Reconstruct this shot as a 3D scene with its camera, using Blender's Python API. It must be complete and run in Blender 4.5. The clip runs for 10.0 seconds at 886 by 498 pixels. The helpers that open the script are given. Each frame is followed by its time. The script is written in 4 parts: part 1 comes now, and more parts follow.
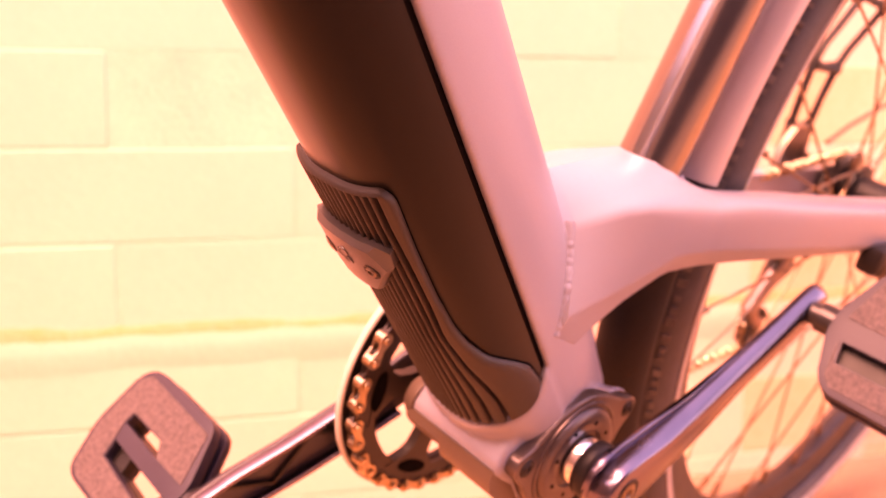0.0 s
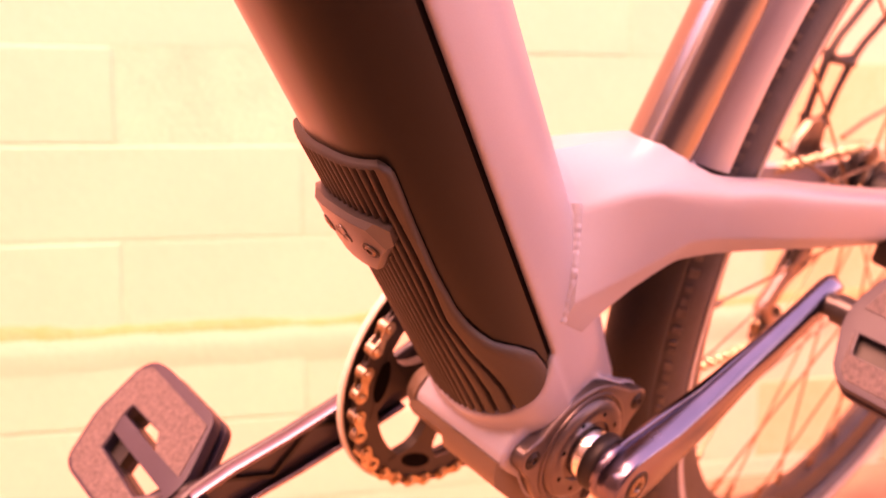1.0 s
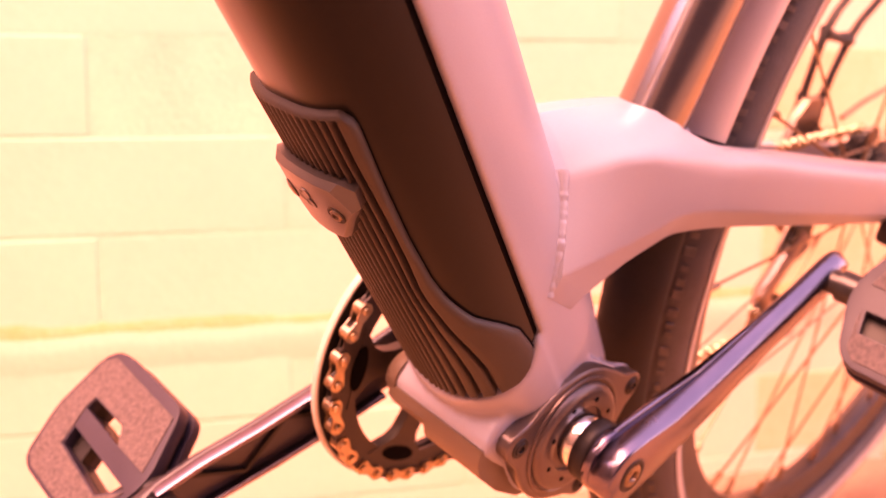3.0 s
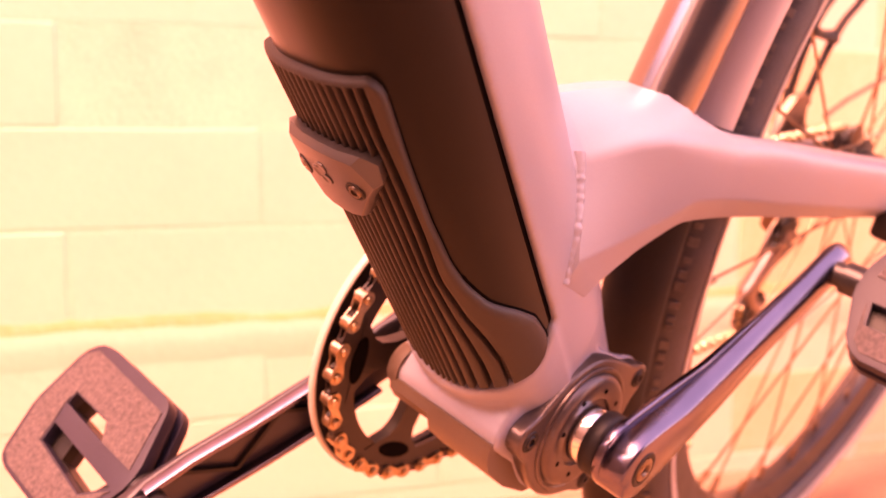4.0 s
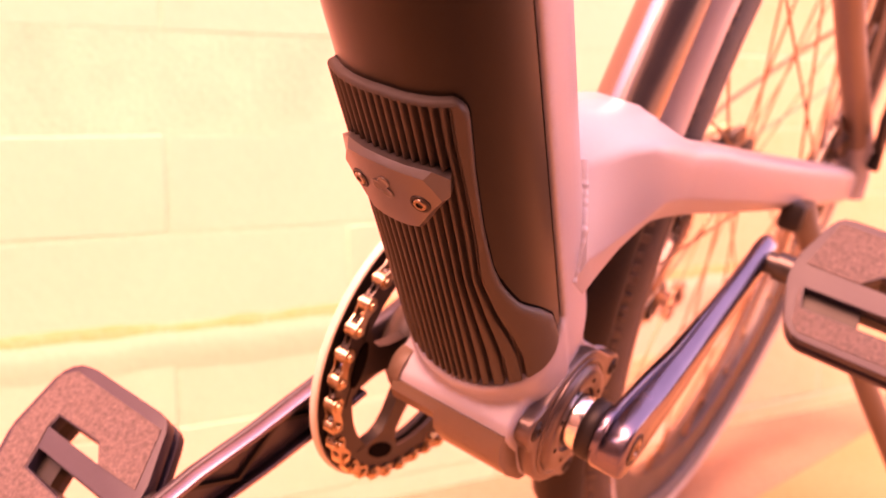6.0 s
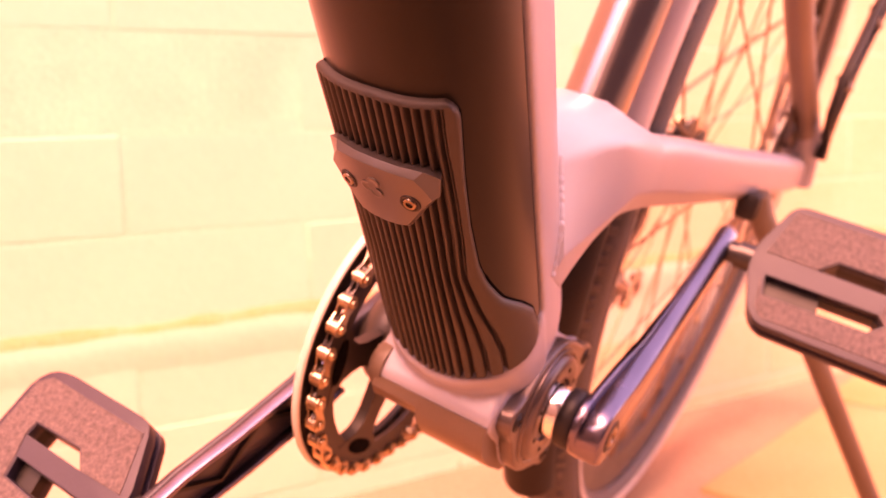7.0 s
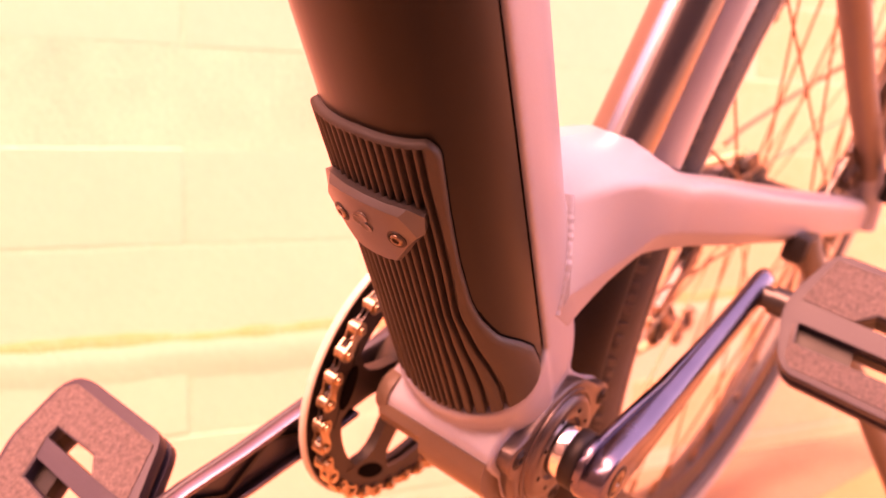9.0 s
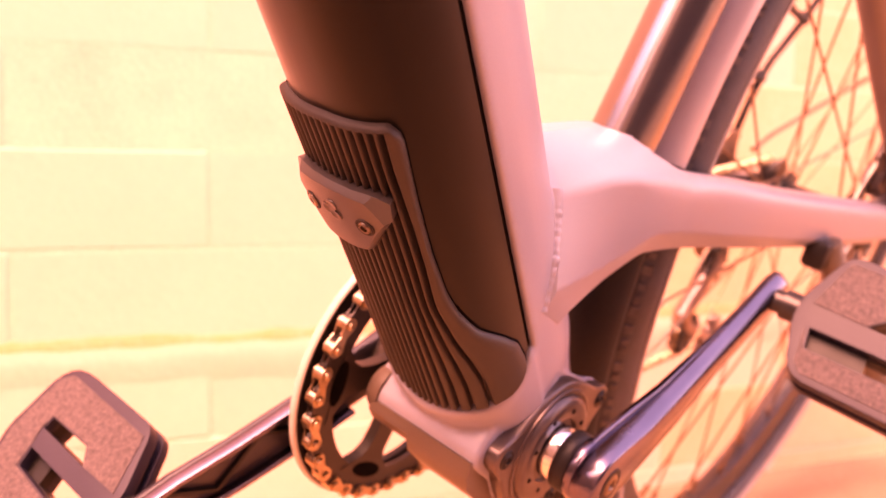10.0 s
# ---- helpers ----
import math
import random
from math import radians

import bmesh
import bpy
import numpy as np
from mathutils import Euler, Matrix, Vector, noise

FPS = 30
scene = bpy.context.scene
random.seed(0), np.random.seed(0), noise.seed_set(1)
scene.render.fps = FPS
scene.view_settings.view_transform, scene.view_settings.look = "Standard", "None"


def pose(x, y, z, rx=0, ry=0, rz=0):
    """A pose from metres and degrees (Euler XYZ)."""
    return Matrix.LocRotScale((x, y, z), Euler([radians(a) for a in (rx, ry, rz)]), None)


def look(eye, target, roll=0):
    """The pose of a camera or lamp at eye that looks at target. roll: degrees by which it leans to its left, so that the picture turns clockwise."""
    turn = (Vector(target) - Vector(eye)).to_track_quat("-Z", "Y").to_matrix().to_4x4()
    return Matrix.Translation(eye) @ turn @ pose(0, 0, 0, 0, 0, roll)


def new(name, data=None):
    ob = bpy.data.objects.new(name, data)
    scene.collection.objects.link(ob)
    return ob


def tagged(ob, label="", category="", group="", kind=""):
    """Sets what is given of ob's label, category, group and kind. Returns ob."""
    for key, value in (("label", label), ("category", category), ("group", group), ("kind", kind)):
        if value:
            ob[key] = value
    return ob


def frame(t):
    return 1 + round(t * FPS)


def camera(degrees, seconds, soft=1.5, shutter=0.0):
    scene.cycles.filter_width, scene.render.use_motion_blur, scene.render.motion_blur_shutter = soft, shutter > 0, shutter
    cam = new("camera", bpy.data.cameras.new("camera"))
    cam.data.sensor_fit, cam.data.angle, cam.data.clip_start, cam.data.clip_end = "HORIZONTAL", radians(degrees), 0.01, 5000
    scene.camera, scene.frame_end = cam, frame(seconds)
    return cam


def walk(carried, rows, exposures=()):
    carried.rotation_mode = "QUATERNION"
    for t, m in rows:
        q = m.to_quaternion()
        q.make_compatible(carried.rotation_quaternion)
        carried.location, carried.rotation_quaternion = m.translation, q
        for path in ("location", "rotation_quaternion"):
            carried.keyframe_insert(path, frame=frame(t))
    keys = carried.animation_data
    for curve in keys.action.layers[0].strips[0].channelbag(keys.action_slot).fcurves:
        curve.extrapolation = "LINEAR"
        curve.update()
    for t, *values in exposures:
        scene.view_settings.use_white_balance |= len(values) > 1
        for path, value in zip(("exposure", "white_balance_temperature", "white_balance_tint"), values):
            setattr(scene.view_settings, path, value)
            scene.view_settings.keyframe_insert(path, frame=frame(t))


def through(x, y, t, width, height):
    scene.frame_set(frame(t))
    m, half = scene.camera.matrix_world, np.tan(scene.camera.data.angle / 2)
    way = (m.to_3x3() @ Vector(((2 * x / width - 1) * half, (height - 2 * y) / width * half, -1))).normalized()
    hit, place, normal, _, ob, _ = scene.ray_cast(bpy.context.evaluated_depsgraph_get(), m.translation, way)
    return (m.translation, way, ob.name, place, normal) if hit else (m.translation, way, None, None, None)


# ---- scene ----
cam = camera(52.3, 10.0)
PATH = [
    (0, (0.0033, 0.0012, 0.4081), (0.0032, 0.4470, 0.3463), 0.02),
    (0.5, (0.0049, 0.0059, 0.4002), (0.0013, 0.4522, 0.3426), 0.07),
    (1, (0.0074, 0.0103, 0.3954), (0.0010, 0.4566, 0.3384), -0.01),
    (1.5, (0.0110, 0.0142, 0.3922), (0.0063, 0.4605, 0.3352), -0.13),
    (2, (0.0134, 0.0204, 0.3886), (0.0100, 0.4668, 0.3319), -0.36),
    (2.5, (0.0155, 0.0273, 0.3838), (0.0105, 0.4738, 0.3288), -0.70),
    (4, (-0.0064, 0.0503, 0.3679), (0.0103, 0.4972, 0.3170), -0.05),
    (4.5, (-0.0302, 0.0510, 0.3665), (0.0125, 0.4963, 0.3182), 0.73),
    (5, (-0.0522, 0.0512, 0.3674), (0.0082, 0.4945, 0.3188), 0.91),
    (5.5, (-0.0667, 0.0469, 0.3713), (0.0106, 0.4873, 0.3205), -0.00),
    (7, (-0.0949, 0.0403, 0.3765), (0.0281, 0.4694, 0.3197), -1.79),
    (7.5, (-0.0954, 0.0407, 0.3779), (0.0273, 0.4697, 0.3190), -1.93),
    (8, (-0.0876, 0.0377, 0.3769), (0.0281, 0.4689, 0.3203), -1.87),
    (8.5, (-0.0752, 0.0322, 0.3827), (0.0242, 0.4680, 0.3305), -0.53),
    (9, (-0.0628, 0.0323, 0.3835), (0.0196, 0.4720, 0.3350), 0.55),
    (9.5, (-0.0493, 0.0322, 0.3777), (0.0198, 0.4745, 0.3322), 0.54),
    (10, (-0.0355, 0.0318, 0.3750), (0.0222, 0.4761, 0.3332), 0.85),
]
walk(cam, [(t, look(eye, target, roll)) for t, eye, target, roll in PATH], exposures=[(0.0, 3.11, 13600, 104.5), (10.0, 3.11, 13600, 104.5)])
cam.data.dof.use_dof = True
cam.data.dof.focus_distance, cam.data.dof.aperture_fstop = 0.306, 9.5

# ---- light ----
world = bpy.data.worlds.new("daylight")
scene.world = world
world.use_nodes = True
wn = world.node_tree.nodes
sky = wn.new("ShaderNodeTexSky")
sky.sky_type, sky.sun_disc = "NISHITA", False
SUN_TO = Vector((-0.30, -0.46, 0.84)).normalized()
sky.sun_elevation, sky.sun_rotation = math.asin(SUN_TO.z), math.atan2(SUN_TO.x, SUN_TO.y)
world.node_tree.links.new(sky.outputs[0], wn["Background"].inputs[0])
wn["Background"].inputs[1].default_value = 0.13
sun = new("sun", bpy.data.lights.new("sun", "SUN"))
sun.data.energy, sun.data.angle, sun.data.color = 1.0, radians(44), (1.0, 0.77, 0.53)
sun.matrix_world = look(SUN_TO * 5, (0, 0, 0))


# ---- materials ----
def material(name, color, rough=0.5, metal=0.0, spread=0.12, scale=60.0, grain=900.0, bump=0.1, depth=0.0004, coat=0.0, second=None, spec=0.5, dust=0.0, sheen=False):
    """A surface with colour drift at a large scale, grain at a small one, and fine relief."""
    m = bpy.data.materials.new(name)
    m.use_nodes = True
    n, l = m.node_tree.nodes, m.node_tree.links
    b = n["Principled BSDF"]
    co = n.new("ShaderNodeTexCoord")
    big, fine = n.new("ShaderNodeTexNoise"), n.new("ShaderNodeTexNoise")
    big.inputs["Scale"].default_value, big.inputs["Detail"].default_value = scale, 4.0
    fine.inputs["Scale"].default_value, fine.inputs["Detail"].default_value = grain, 3.0
    l.new(co.outputs["Object"], big.inputs["Vector"])
    l.new(co.outputs["Object"], fine.inputs["Vector"])
    mix = n.new("ShaderNodeMix")
    mix.data_type, mix.blend_type = "FLOAT", "MIX"
    mix.inputs[0].default_value = 0.4
    l.new(big.outputs["Fac"], mix.inputs[2])
    l.new(fine.outputs["Fac"], mix.inputs[3])
    ramp = n.new("ShaderNodeValToRGB")
    other = second or tuple(min(1.0, c * (1 + 2 * spread)) for c in color)
    ramp.color_ramp.elements[0].position, ramp.color_ramp.elements[1].position = 0.3, 0.7
    ramp.color_ramp.elements[0].color = (*[c * (1 - spread) for c in color], 1)
    ramp.color_ramp.elements[1].color = (*other, 1)
    l.new(mix.outputs[0], ramp.inputs[0])
    if dust:
        cell, near, some = n.new("ShaderNodeTexVoronoi"), n.new("ShaderNodeMath"), n.new("ShaderNodeMath")
        cell.inputs["Scale"].default_value = 110.0
        l.new(co.outputs["Object"], cell.inputs["Vector"])
        near.operation, some.operation = "LESS_THAN", "LESS_THAN"
        near.inputs[1].default_value, some.inputs[1].default_value = 0.045, dust
        l.new(cell.outputs["Distance"], near.inputs[0])
        pick = n.new("ShaderNodeSeparateColor")
        l.new(cell.outputs["Color"], pick.inputs[0])
        l.new(pick.outputs[0], some.inputs[0])
        both, over = n.new("ShaderNodeMath"), n.new("ShaderNodeMix")
        both.operation = "MULTIPLY"
        l.new(near.outputs[0], both.inputs[0])
        l.new(some.outputs[0], both.inputs[1])
        over.data_type = "RGBA"
        over.inputs[7].default_value = (0.10, 0.075, 0.055, 1)
        l.new(both.outputs[0], over.inputs[0])
        l.new(ramp.outputs[0], over.inputs[6])
        l.new(over.outputs[2], b.inputs["Base Color"])
    else:
        l.new(ramp.outputs[0], b.inputs["Base Color"])
    rr = n.new("ShaderNodeMapRange")
    rr.inputs["To Min"].default_value, rr.inputs["To Max"].default_value = max(0.03, rough - 0.08), min(1.0, rough + 0.1)
    l.new(big.outputs["Fac"], rr.inputs["Value"])
    l.new(rr.outputs[0], b.inputs["Roughness"])
    b.inputs["Metallic"].default_value = metal
    b.inputs["Specular IOR Level"].default_value = spec
    b.inputs["Coat Weight"].default_value, b.inputs["Coat Roughness"].default_value = coat, 0.22
    if sheen:
        facing, rise = n.new("ShaderNodeLayerWeight"), n.new("ShaderNodeMath")
        facing.inputs["Blend"].default_value = 0.5
        rise.operation = "POWER"
        rise.inputs[1].default_value = 4.2
        l.new(facing.outputs["Facing"], rise.inputs[0])
        l.new(rise.outputs[0], b.inputs["Coat Weight"])
        b.inputs["Coat Roughness"].default_value, b.inputs["Coat IOR"].default_value = 0.30, 4.0
    if bump:
        bp = n.new("ShaderNodeBump")
        bp.inputs["Strength"].default_value, bp.inputs["Distance"].default_value = bump, depth
        l.new(fine.outputs["Fac"], bp.inputs["Height"])
        l.new(bp.outputs[0], b.inputs["Normal"])
    return m


PAINT = material("pale_grey_paint", (0.2560, 0.2615, 0.3130), 0.42, spread=0.04, scale=14, grain=1600, bump=0.06, depth=0.0002, coat=0.14)
BATTERY = material("dark_matte_battery", (0.006, 0.0045, 0.0035), 0.36, spread=0.10, scale=10, grain=2500, bump=0.05, depth=0.0002, spec=0.15, dust=0.16, sheen=True)
COVER = material("dark_rubber_cover", (0.0301, 0.0232, 0.0191), 0.52, spread=0.10, scale=25, grain=2600, bump=0.14, depth=0.0003, spec=0.34, dust=0.2)
CLIP = material("dark_grey_plastic", (0.0442, 0.0383, 0.0375), 0.34, spread=0.08, scale=30, grain=2600, bump=0.12, depth=0.0003, spec=0.8)
GAP = material("gap_black", (0.004, 0.003, 0.003), 0.9, bump=0, spec=0.03)
STEEL = material("dull_steel", (0.40, 0.37, 0.34), 0.30, 1.0, spread=0.08, scale=120, bump=0.05, depth=0.0002)
SCREW = material("bronze_screw", (0.20, 0.15, 0.11), 0.28, 1.0, spread=0.15, scale=200, bump=0.05, depth=0.0002)
CHROME = material("chrome", (0.80, 0.78, 0.75), 0.10, 1.0, spread=0.03, scale=60, bump=0)
POLISHED = material("polished_tube", (0.26, 0.24, 0.235), 0.20, 1.0, spread=0.05, scale=20, bump=0.03, depth=0.0002)
CRANK = material("dark_anodised_metal", (0.155, 0.138, 0.18), 0.22, 1.0, spread=0.12, scale=40, grain=1500, bump=0.06, depth=0.0002)
RING = material("worn_dark_ring", (0.030, 0.023, 0.019), 0.42, 0.3, spread=0.2, scale=70, grain=1200, bump=0.1, depth=0.0002)
CHAINM = material("oiled_chain", (0.44, 0.33, 0.22), 0.32, 1.0, spread=0.3, scale=200, grain=1500, bump=0.12, depth=0.0003)
LINKM = material("dark_inner_link", (0.055, 0.045, 0.04), 0.35, 0.9, spread=0.25, scale=200, bump=0.1)
GUARD = material("cream_guard", (0.5115, 0.4805, 0.4185), 0.45, spread=0.06, scale=40, bump=0.06)
BLACK = material("black_plastic", (0.012, 0.010, 0.010), 0.45, spread=0.15, scale=60, bump=0.08, spec=0.25)
PEDAL = material("dark_grey_pedal", (0.029, 0.024, 0.037), 0.42, spread=0.12, scale=40, grain=1200, bump=0.15, depth=0.0004, spec=0.26)
GRIP = material("grit_tape", (0.044, 0.038, 0.045), 0.80, spread=0.4, scale=520, grain=1500, bump=0.8, depth=0.0009, second=(0.165, 0.126, 0.122))
CUP = material("dark_bearing_cup", (0.10, 0.078, 0.074), 0.30, 0.6, spread=0.15, scale=60, bump=0.08, depth=0.0002)
STRIPE = material("pale_reflective_stripe", (0.4263, 0.3875, 0.3642), 0.5, spread=0.08, scale=60, bump=0.1)
TYRE = material("tyre_rubber", (0.040, 0.038, 0.046), 0.55, spread=0.25, scale=70, grain=900, bump=0.4, depth=0.0006)
TREAD = material("dusty_tread", (0.10, 0.088, 0.084), 0.9, spread=0.4, scale=90, grain=700, bump=0.4, depth=0.0008)
FENDER = material("grey_fender", (0.46, 0.43, 0.46), 0.30, 0.35, spread=0.03, scale=15, bump=0.03, depth=0.0002, coat=0.2)
FLAP = material("matte_black_rubber", (0.018, 0.014, 0.012), 0.65, spread=0.15, scale=60, bump=0.1, spec=0.2)
RIMM = material("black_rim", (0.045, 0.04, 0.04), 0.30, 0.6, spread=0.15, scale=50, bump=0.05)
SPOKE = material("dark_spoke", (0.26, 0.17, 0.11), 0.35, 0.9, spread=0.15, scale=50, bump=0)
BLOCK = material("cream_painted_block", (0.90, 0.575, 0.43), 0.8, spread=0.03, scale=9, grain=120, bump=0.35, depth=0.0014)
MORTAR = material("painted_mortar", (0.88, 0.555, 0.41), 0.9, spread=0.10, scale=14, grain=200, bump=0.5, depth=0.002)
STAIN = material("yellowed_mortar", (0.86, 0.50, 0.30), 0.9, spread=0.1, scale=30, grain=150, bump=0.5, depth=0.002, second=(0.78, 0.40, 0.17))
OCHRE = material("ochre_block", (0.90, 0.52, 0.30), 0.8, spread=0.08, scale=7, grain=120, bump=0.35, depth=0.0014, second=(0.90, 0.57, 0.38))
SLAB = material("sandstone_slab", (0.55, 0.345, 0.175), 0.8, spread=0.08, scale=3.2, grain=160, bump=0.4, depth=0.002, second=(0.50, 0.225, 0.09))
SOIL = material("sandy_ground", (0.279, 0.1783, 0.1124), 0.95, spread=0.2, scale=5, grain=120, bump=0.5, depth=0.004)

MM = 0.001


# ---- mesh helpers (millimetres) ----
def smooth(bm, on=True):
    for f in bm.faces:
        f.smooth = on
    return bm


def part(name, bm, mat, parent=None, label="", sharp=40.0, smoothed=True):
    """Links a bmesh in millimetres as one mesh object under a thing or a part."""
    bmesh.ops.recalc_face_normals(bm, faces=bm.faces)
    bmesh.ops.scale(bm, vec=(MM, MM, MM), verts=bm.verts)
    smooth(bm, smoothed)
    for e in bm.edges:
        if len(e.link_faces) == 2 and e.calc_face_angle(0) > radians(sharp):
            e.smooth = False
    me = bpy.data.meshes.new(name)
    bm.to_mesh(me)
    bm.free()
    for m in (mat if isinstance(mat, (list, tuple)) else [mat]):
        me.materials.append(m)
    ob = new(name, me)
    if parent is not None:
        ob.parent = parent
    if label:
        tagged(ob, label)
    return ob


def loft(rings, caps=True, closed=True, bm=None):
    bm = bm or bmesh.new()
    rows = [[bm.verts.new(p) for p in r] for r in rings]
    n = len(rows[0])
    for a, b in zip(rows, rows[1:]):
        for i in range(n if closed else n - 1):
            j = (i + 1) % n
            bm.faces.new((a[i], a[j], b[j], b[i]))
    if caps and closed:
        bm.faces.new(rows[0][::-1])
        bm.faces.new(rows[-1])
    return bm


def tube(path, radius, n=16, flat=1.0, bm=None):
    """A round bar along points; radius is one number or one for each point."""
    pts = [Vector(p) for p in path]
    rad = radius if isinstance(radius, (list, tuple)) else [radius] * len(pts)
    rings, side = [], None
    for i, p in enumerate(pts):
        d = (pts[min(i + 1, len(pts) - 1)] - pts[max(i - 1, 0)]).normalized()
        if side is None:
            side = d.orthogonal().normalized()
        side = (side - d * side.dot(d)).normalized()
        up = d.cross(side)
        rings.append([p + rad[i] * (math.cos(a) * side + flat * math.sin(a) * up) for a in [2 * math.pi * k / n for k in range(n)]])
    return loft(rings, bm=bm)


def lathe(profile, n=48, cx=0.0, cz=0.0, bm=None, caps=True):
    """Turns (y, r) pairs about the line through (cx, cz) that runs along y."""
    rings = [[(cx + max(r, 0.01) * math.cos(2 * math.pi * k / n), y, cz + max(r, 0.01) * math.sin(2 * math.pi * k / n)) for k in range(n)] for y, r in profile]
    return loft(rings, caps=caps, bm=bm)


def prism(outline, y0, y1, bevel=0.0, segs=2, bm=None):
    """An outline in x and z, thick from y0 to y1."""
    bm = bm or bmesh.new()
    new_b = loft([[(x, y0, z) for x, z in outline], [(x, y1, z) for x, z in outline]], bm=None)
    if bevel:
        bmesh.ops.bevel(new_b, geom=[e for e in new_b.edges if e.calc_face_angle(0) > radians(25)], offset=bevel, segments=segs, profile=0.5, affect="EDGES")
    return merge(bm, new_b)


def merge(bm, other):
    me = bpy.data.meshes.new("tmp")
    other.to_mesh(me)
    other.free()
    bm.from_mesh(me)
    bpy.data.meshes.remove(me)
    return bm


def box(cx, cy, cz, sx, sy, sz, bevel=0.0, turn=None, segs=2, bm=None):
    b = bmesh.new()
    bmesh.ops.create_cube(b, size=1)
    bmesh.ops.scale(b, vec=(sx, sy, sz), verts=b.verts)
    if bevel:
        bmesh.ops.bevel(b, geom=list(b.edges), offset=bevel, segments=segs, profile=0.5, affect="EDGES")
    if turn:
        bmesh.ops.transform(b, matrix=turn, verts=b.verts)
    bmesh.ops.translate(b, vec=(cx, cy, cz), verts=b.verts)
    return merge(bm or bmesh.new(), b)


def ring_plate(outer, inner, y0, y1, n=96, cx=0.0, cz=0.0, bm=None):
    """A flat ring; outer is a radius or a function of the angle."""
    fo = outer if callable(outer) else (lambda a: outer)
    rings = []
    for y, fn in ((y0, fo), (y1, fo), (y1, lambda a: inner), (y0, lambda a: inner), (y0, fo)):
        rings.append([(cx + fn(a) * math.cos(a), y, cz + fn(a) * math.sin(a)) for a in [2 * math.pi * k / n for k in range(n)]])
    b = loft(rings, caps=False)
    bmesh.ops.remove_doubles(b, verts=b.verts, dist=0.001)
    return merge(bm or bmesh.new(), b)


# ---- the wall and the ground ----
WALL = Matrix.Translation((-0.27, 0.88, 0)) @ Matrix.Rotation(math.atan(0.26), 4, "Z")
COURSE, LENGTH, FIRST = 0.0922, 0.349, 0.0155


def backing(name, x0, x1, z0, z1, y0, y1, mat):
    b = bmesh.new()
    box((x0 + x1) / 2, (y0 + y1) / 2, (z0 + z1) / 2, x1 - x0, y1 - y0, z1 - z0, bm=b)
    return part(name, b, mat, smoothed=False)


wall = backing("wall_back", -2600, 3200, 0, 2600, 0.5, 190, MORTAR)
wall.matrix_world = WALL
tagged(wall, "cream painted block wall in running bond, sunlit", "wall", kind="structure")

# unseen near-black wall, added behind the camera to hold back sky and reflections
behind = backing("unseen_wall_front", -700, 6000, 0, 3400, -200, 0, material("dark_render", (0.09, 0.075, 0.07), 0.9, spread=0.15, scale=3, grain=60, bump=0.3, depth=0.003))
behind.location = (0, -2.6, 0)
tagged(behind, "unseen dark wall added behind the camera to darken reflections", "wall", kind="structure")

# added cream reflector, out of view: warm light where the dark wall stops
pale = backing("reflector_wall", -6000, -704, 0, 3400, -200, 0, material("pale_cream_render", (0.50, 0.36, 0.25), 0.9, spread=0.12, scale=3, grain=60, bump=0.3, depth=0.003))
pale.location = (0, -2.6, 0)
tagged(pale, "unseen cream wall added as a warm reflector", "wall", kind="structure")

# wall out of view on the left, added to bounce apricot fill on the bicycle
side = backing("warm_fill_wall", -3000, 3000, 0, 2300, -200, 0, material("apricot_render", (0.42, 0.27, 0.16), 0.9, spread=0.12, scale=3, grain=60, bump=0.3, depth=0.003))
side.matrix_world = Matrix.Translation((-2.9, 0.2, 0)) @ Matrix.Rotation(radians(90), 4, "Z")
tagged(side, "unseen apricot wall added to give warm fill from the left", "wall", kind="structure")

ground_bm = bmesh.new()
bmesh.ops.create_grid(ground_bm, x_segments=2, y_segments=2, size=150000)
ground = part("ground", ground_bm, SOIL)
ground.location.z = -0.006
tagged(ground, "sandy orange ground reaching to the horizon", "ground", kind="structure")

# ---- the bicycle ----
BIKE = Matrix(((0.7037, -0.6730, 0.2280, 0.0409), (0.7105, 0.6665, -0.2258, 0.4637), (0.0, 0.3208, 0.9471, 0.2568), (0, 0, 0, 1)))
bike = new("bicycle")
bike.matrix_world = BIKE
bike.empty_display_size = 0.1
tagged(bike, "pale grey electric bicycle leaning on its kickstand beside the wall", "bicycle")

YC = -4.0
DT, NT = Vector((-0.645, 0, 0.764)), Vector((-0.764, 0, -0.645))


def dt(s, n, y):
    """A point by its way up the down tube, its height over the tube's axis towards the front, and y."""
    return Vector((0, y, 0)) + DT * s + NT * n


def arc(half, depth, power, count, n0=-3.0, sign=1):
    pts = []
    for i in range(count + 1):
        a = math.pi * i / count
        c, s_ = math.cos(a), math.sin(a)
        pts.append((YC - half * math.copysign(abs(c) ** (2 / power), c), n0 + sign * depth * abs(s_) ** (2 / power)))
    return pts


LOBES = ((-38.5, 4.0, 8.2), (39.0, 17.5, 7.6), (19.0, -32.5, 7.5))
CUP_R = 34.2


def raw_lobed(a):
    """Outline of the bearing cup: a disc drawn out into three lobes, hollowed a little between them."""
    u = Vector((math.cos(a), math.sin(a)))
    r, hull = CUP_R, CUP_R
    for x, z, rad in LOBES:
        c = Vector((x, z))
        along, off = c.dot(u), abs(c.x * u.y - c.y * u.x)
        if along > 0 and off < rad:
            r = max(r, along + math.sqrt(rad * rad - off * off))
        # straight flanks from the lobe to the disc
        gap = abs(math.atan2(c.x * u.y - c.y * u.x, along))
        lean = math.acos((CUP_R - rad) / c.length)
        if gap < lean and along > 0:
            hull = max(hull, CUP_R / max(math.cos(lean - gap), 0.5)) if off >= rad * 0.8 else hull
    return max(r, 0.65 * hull + 0.35 * r)


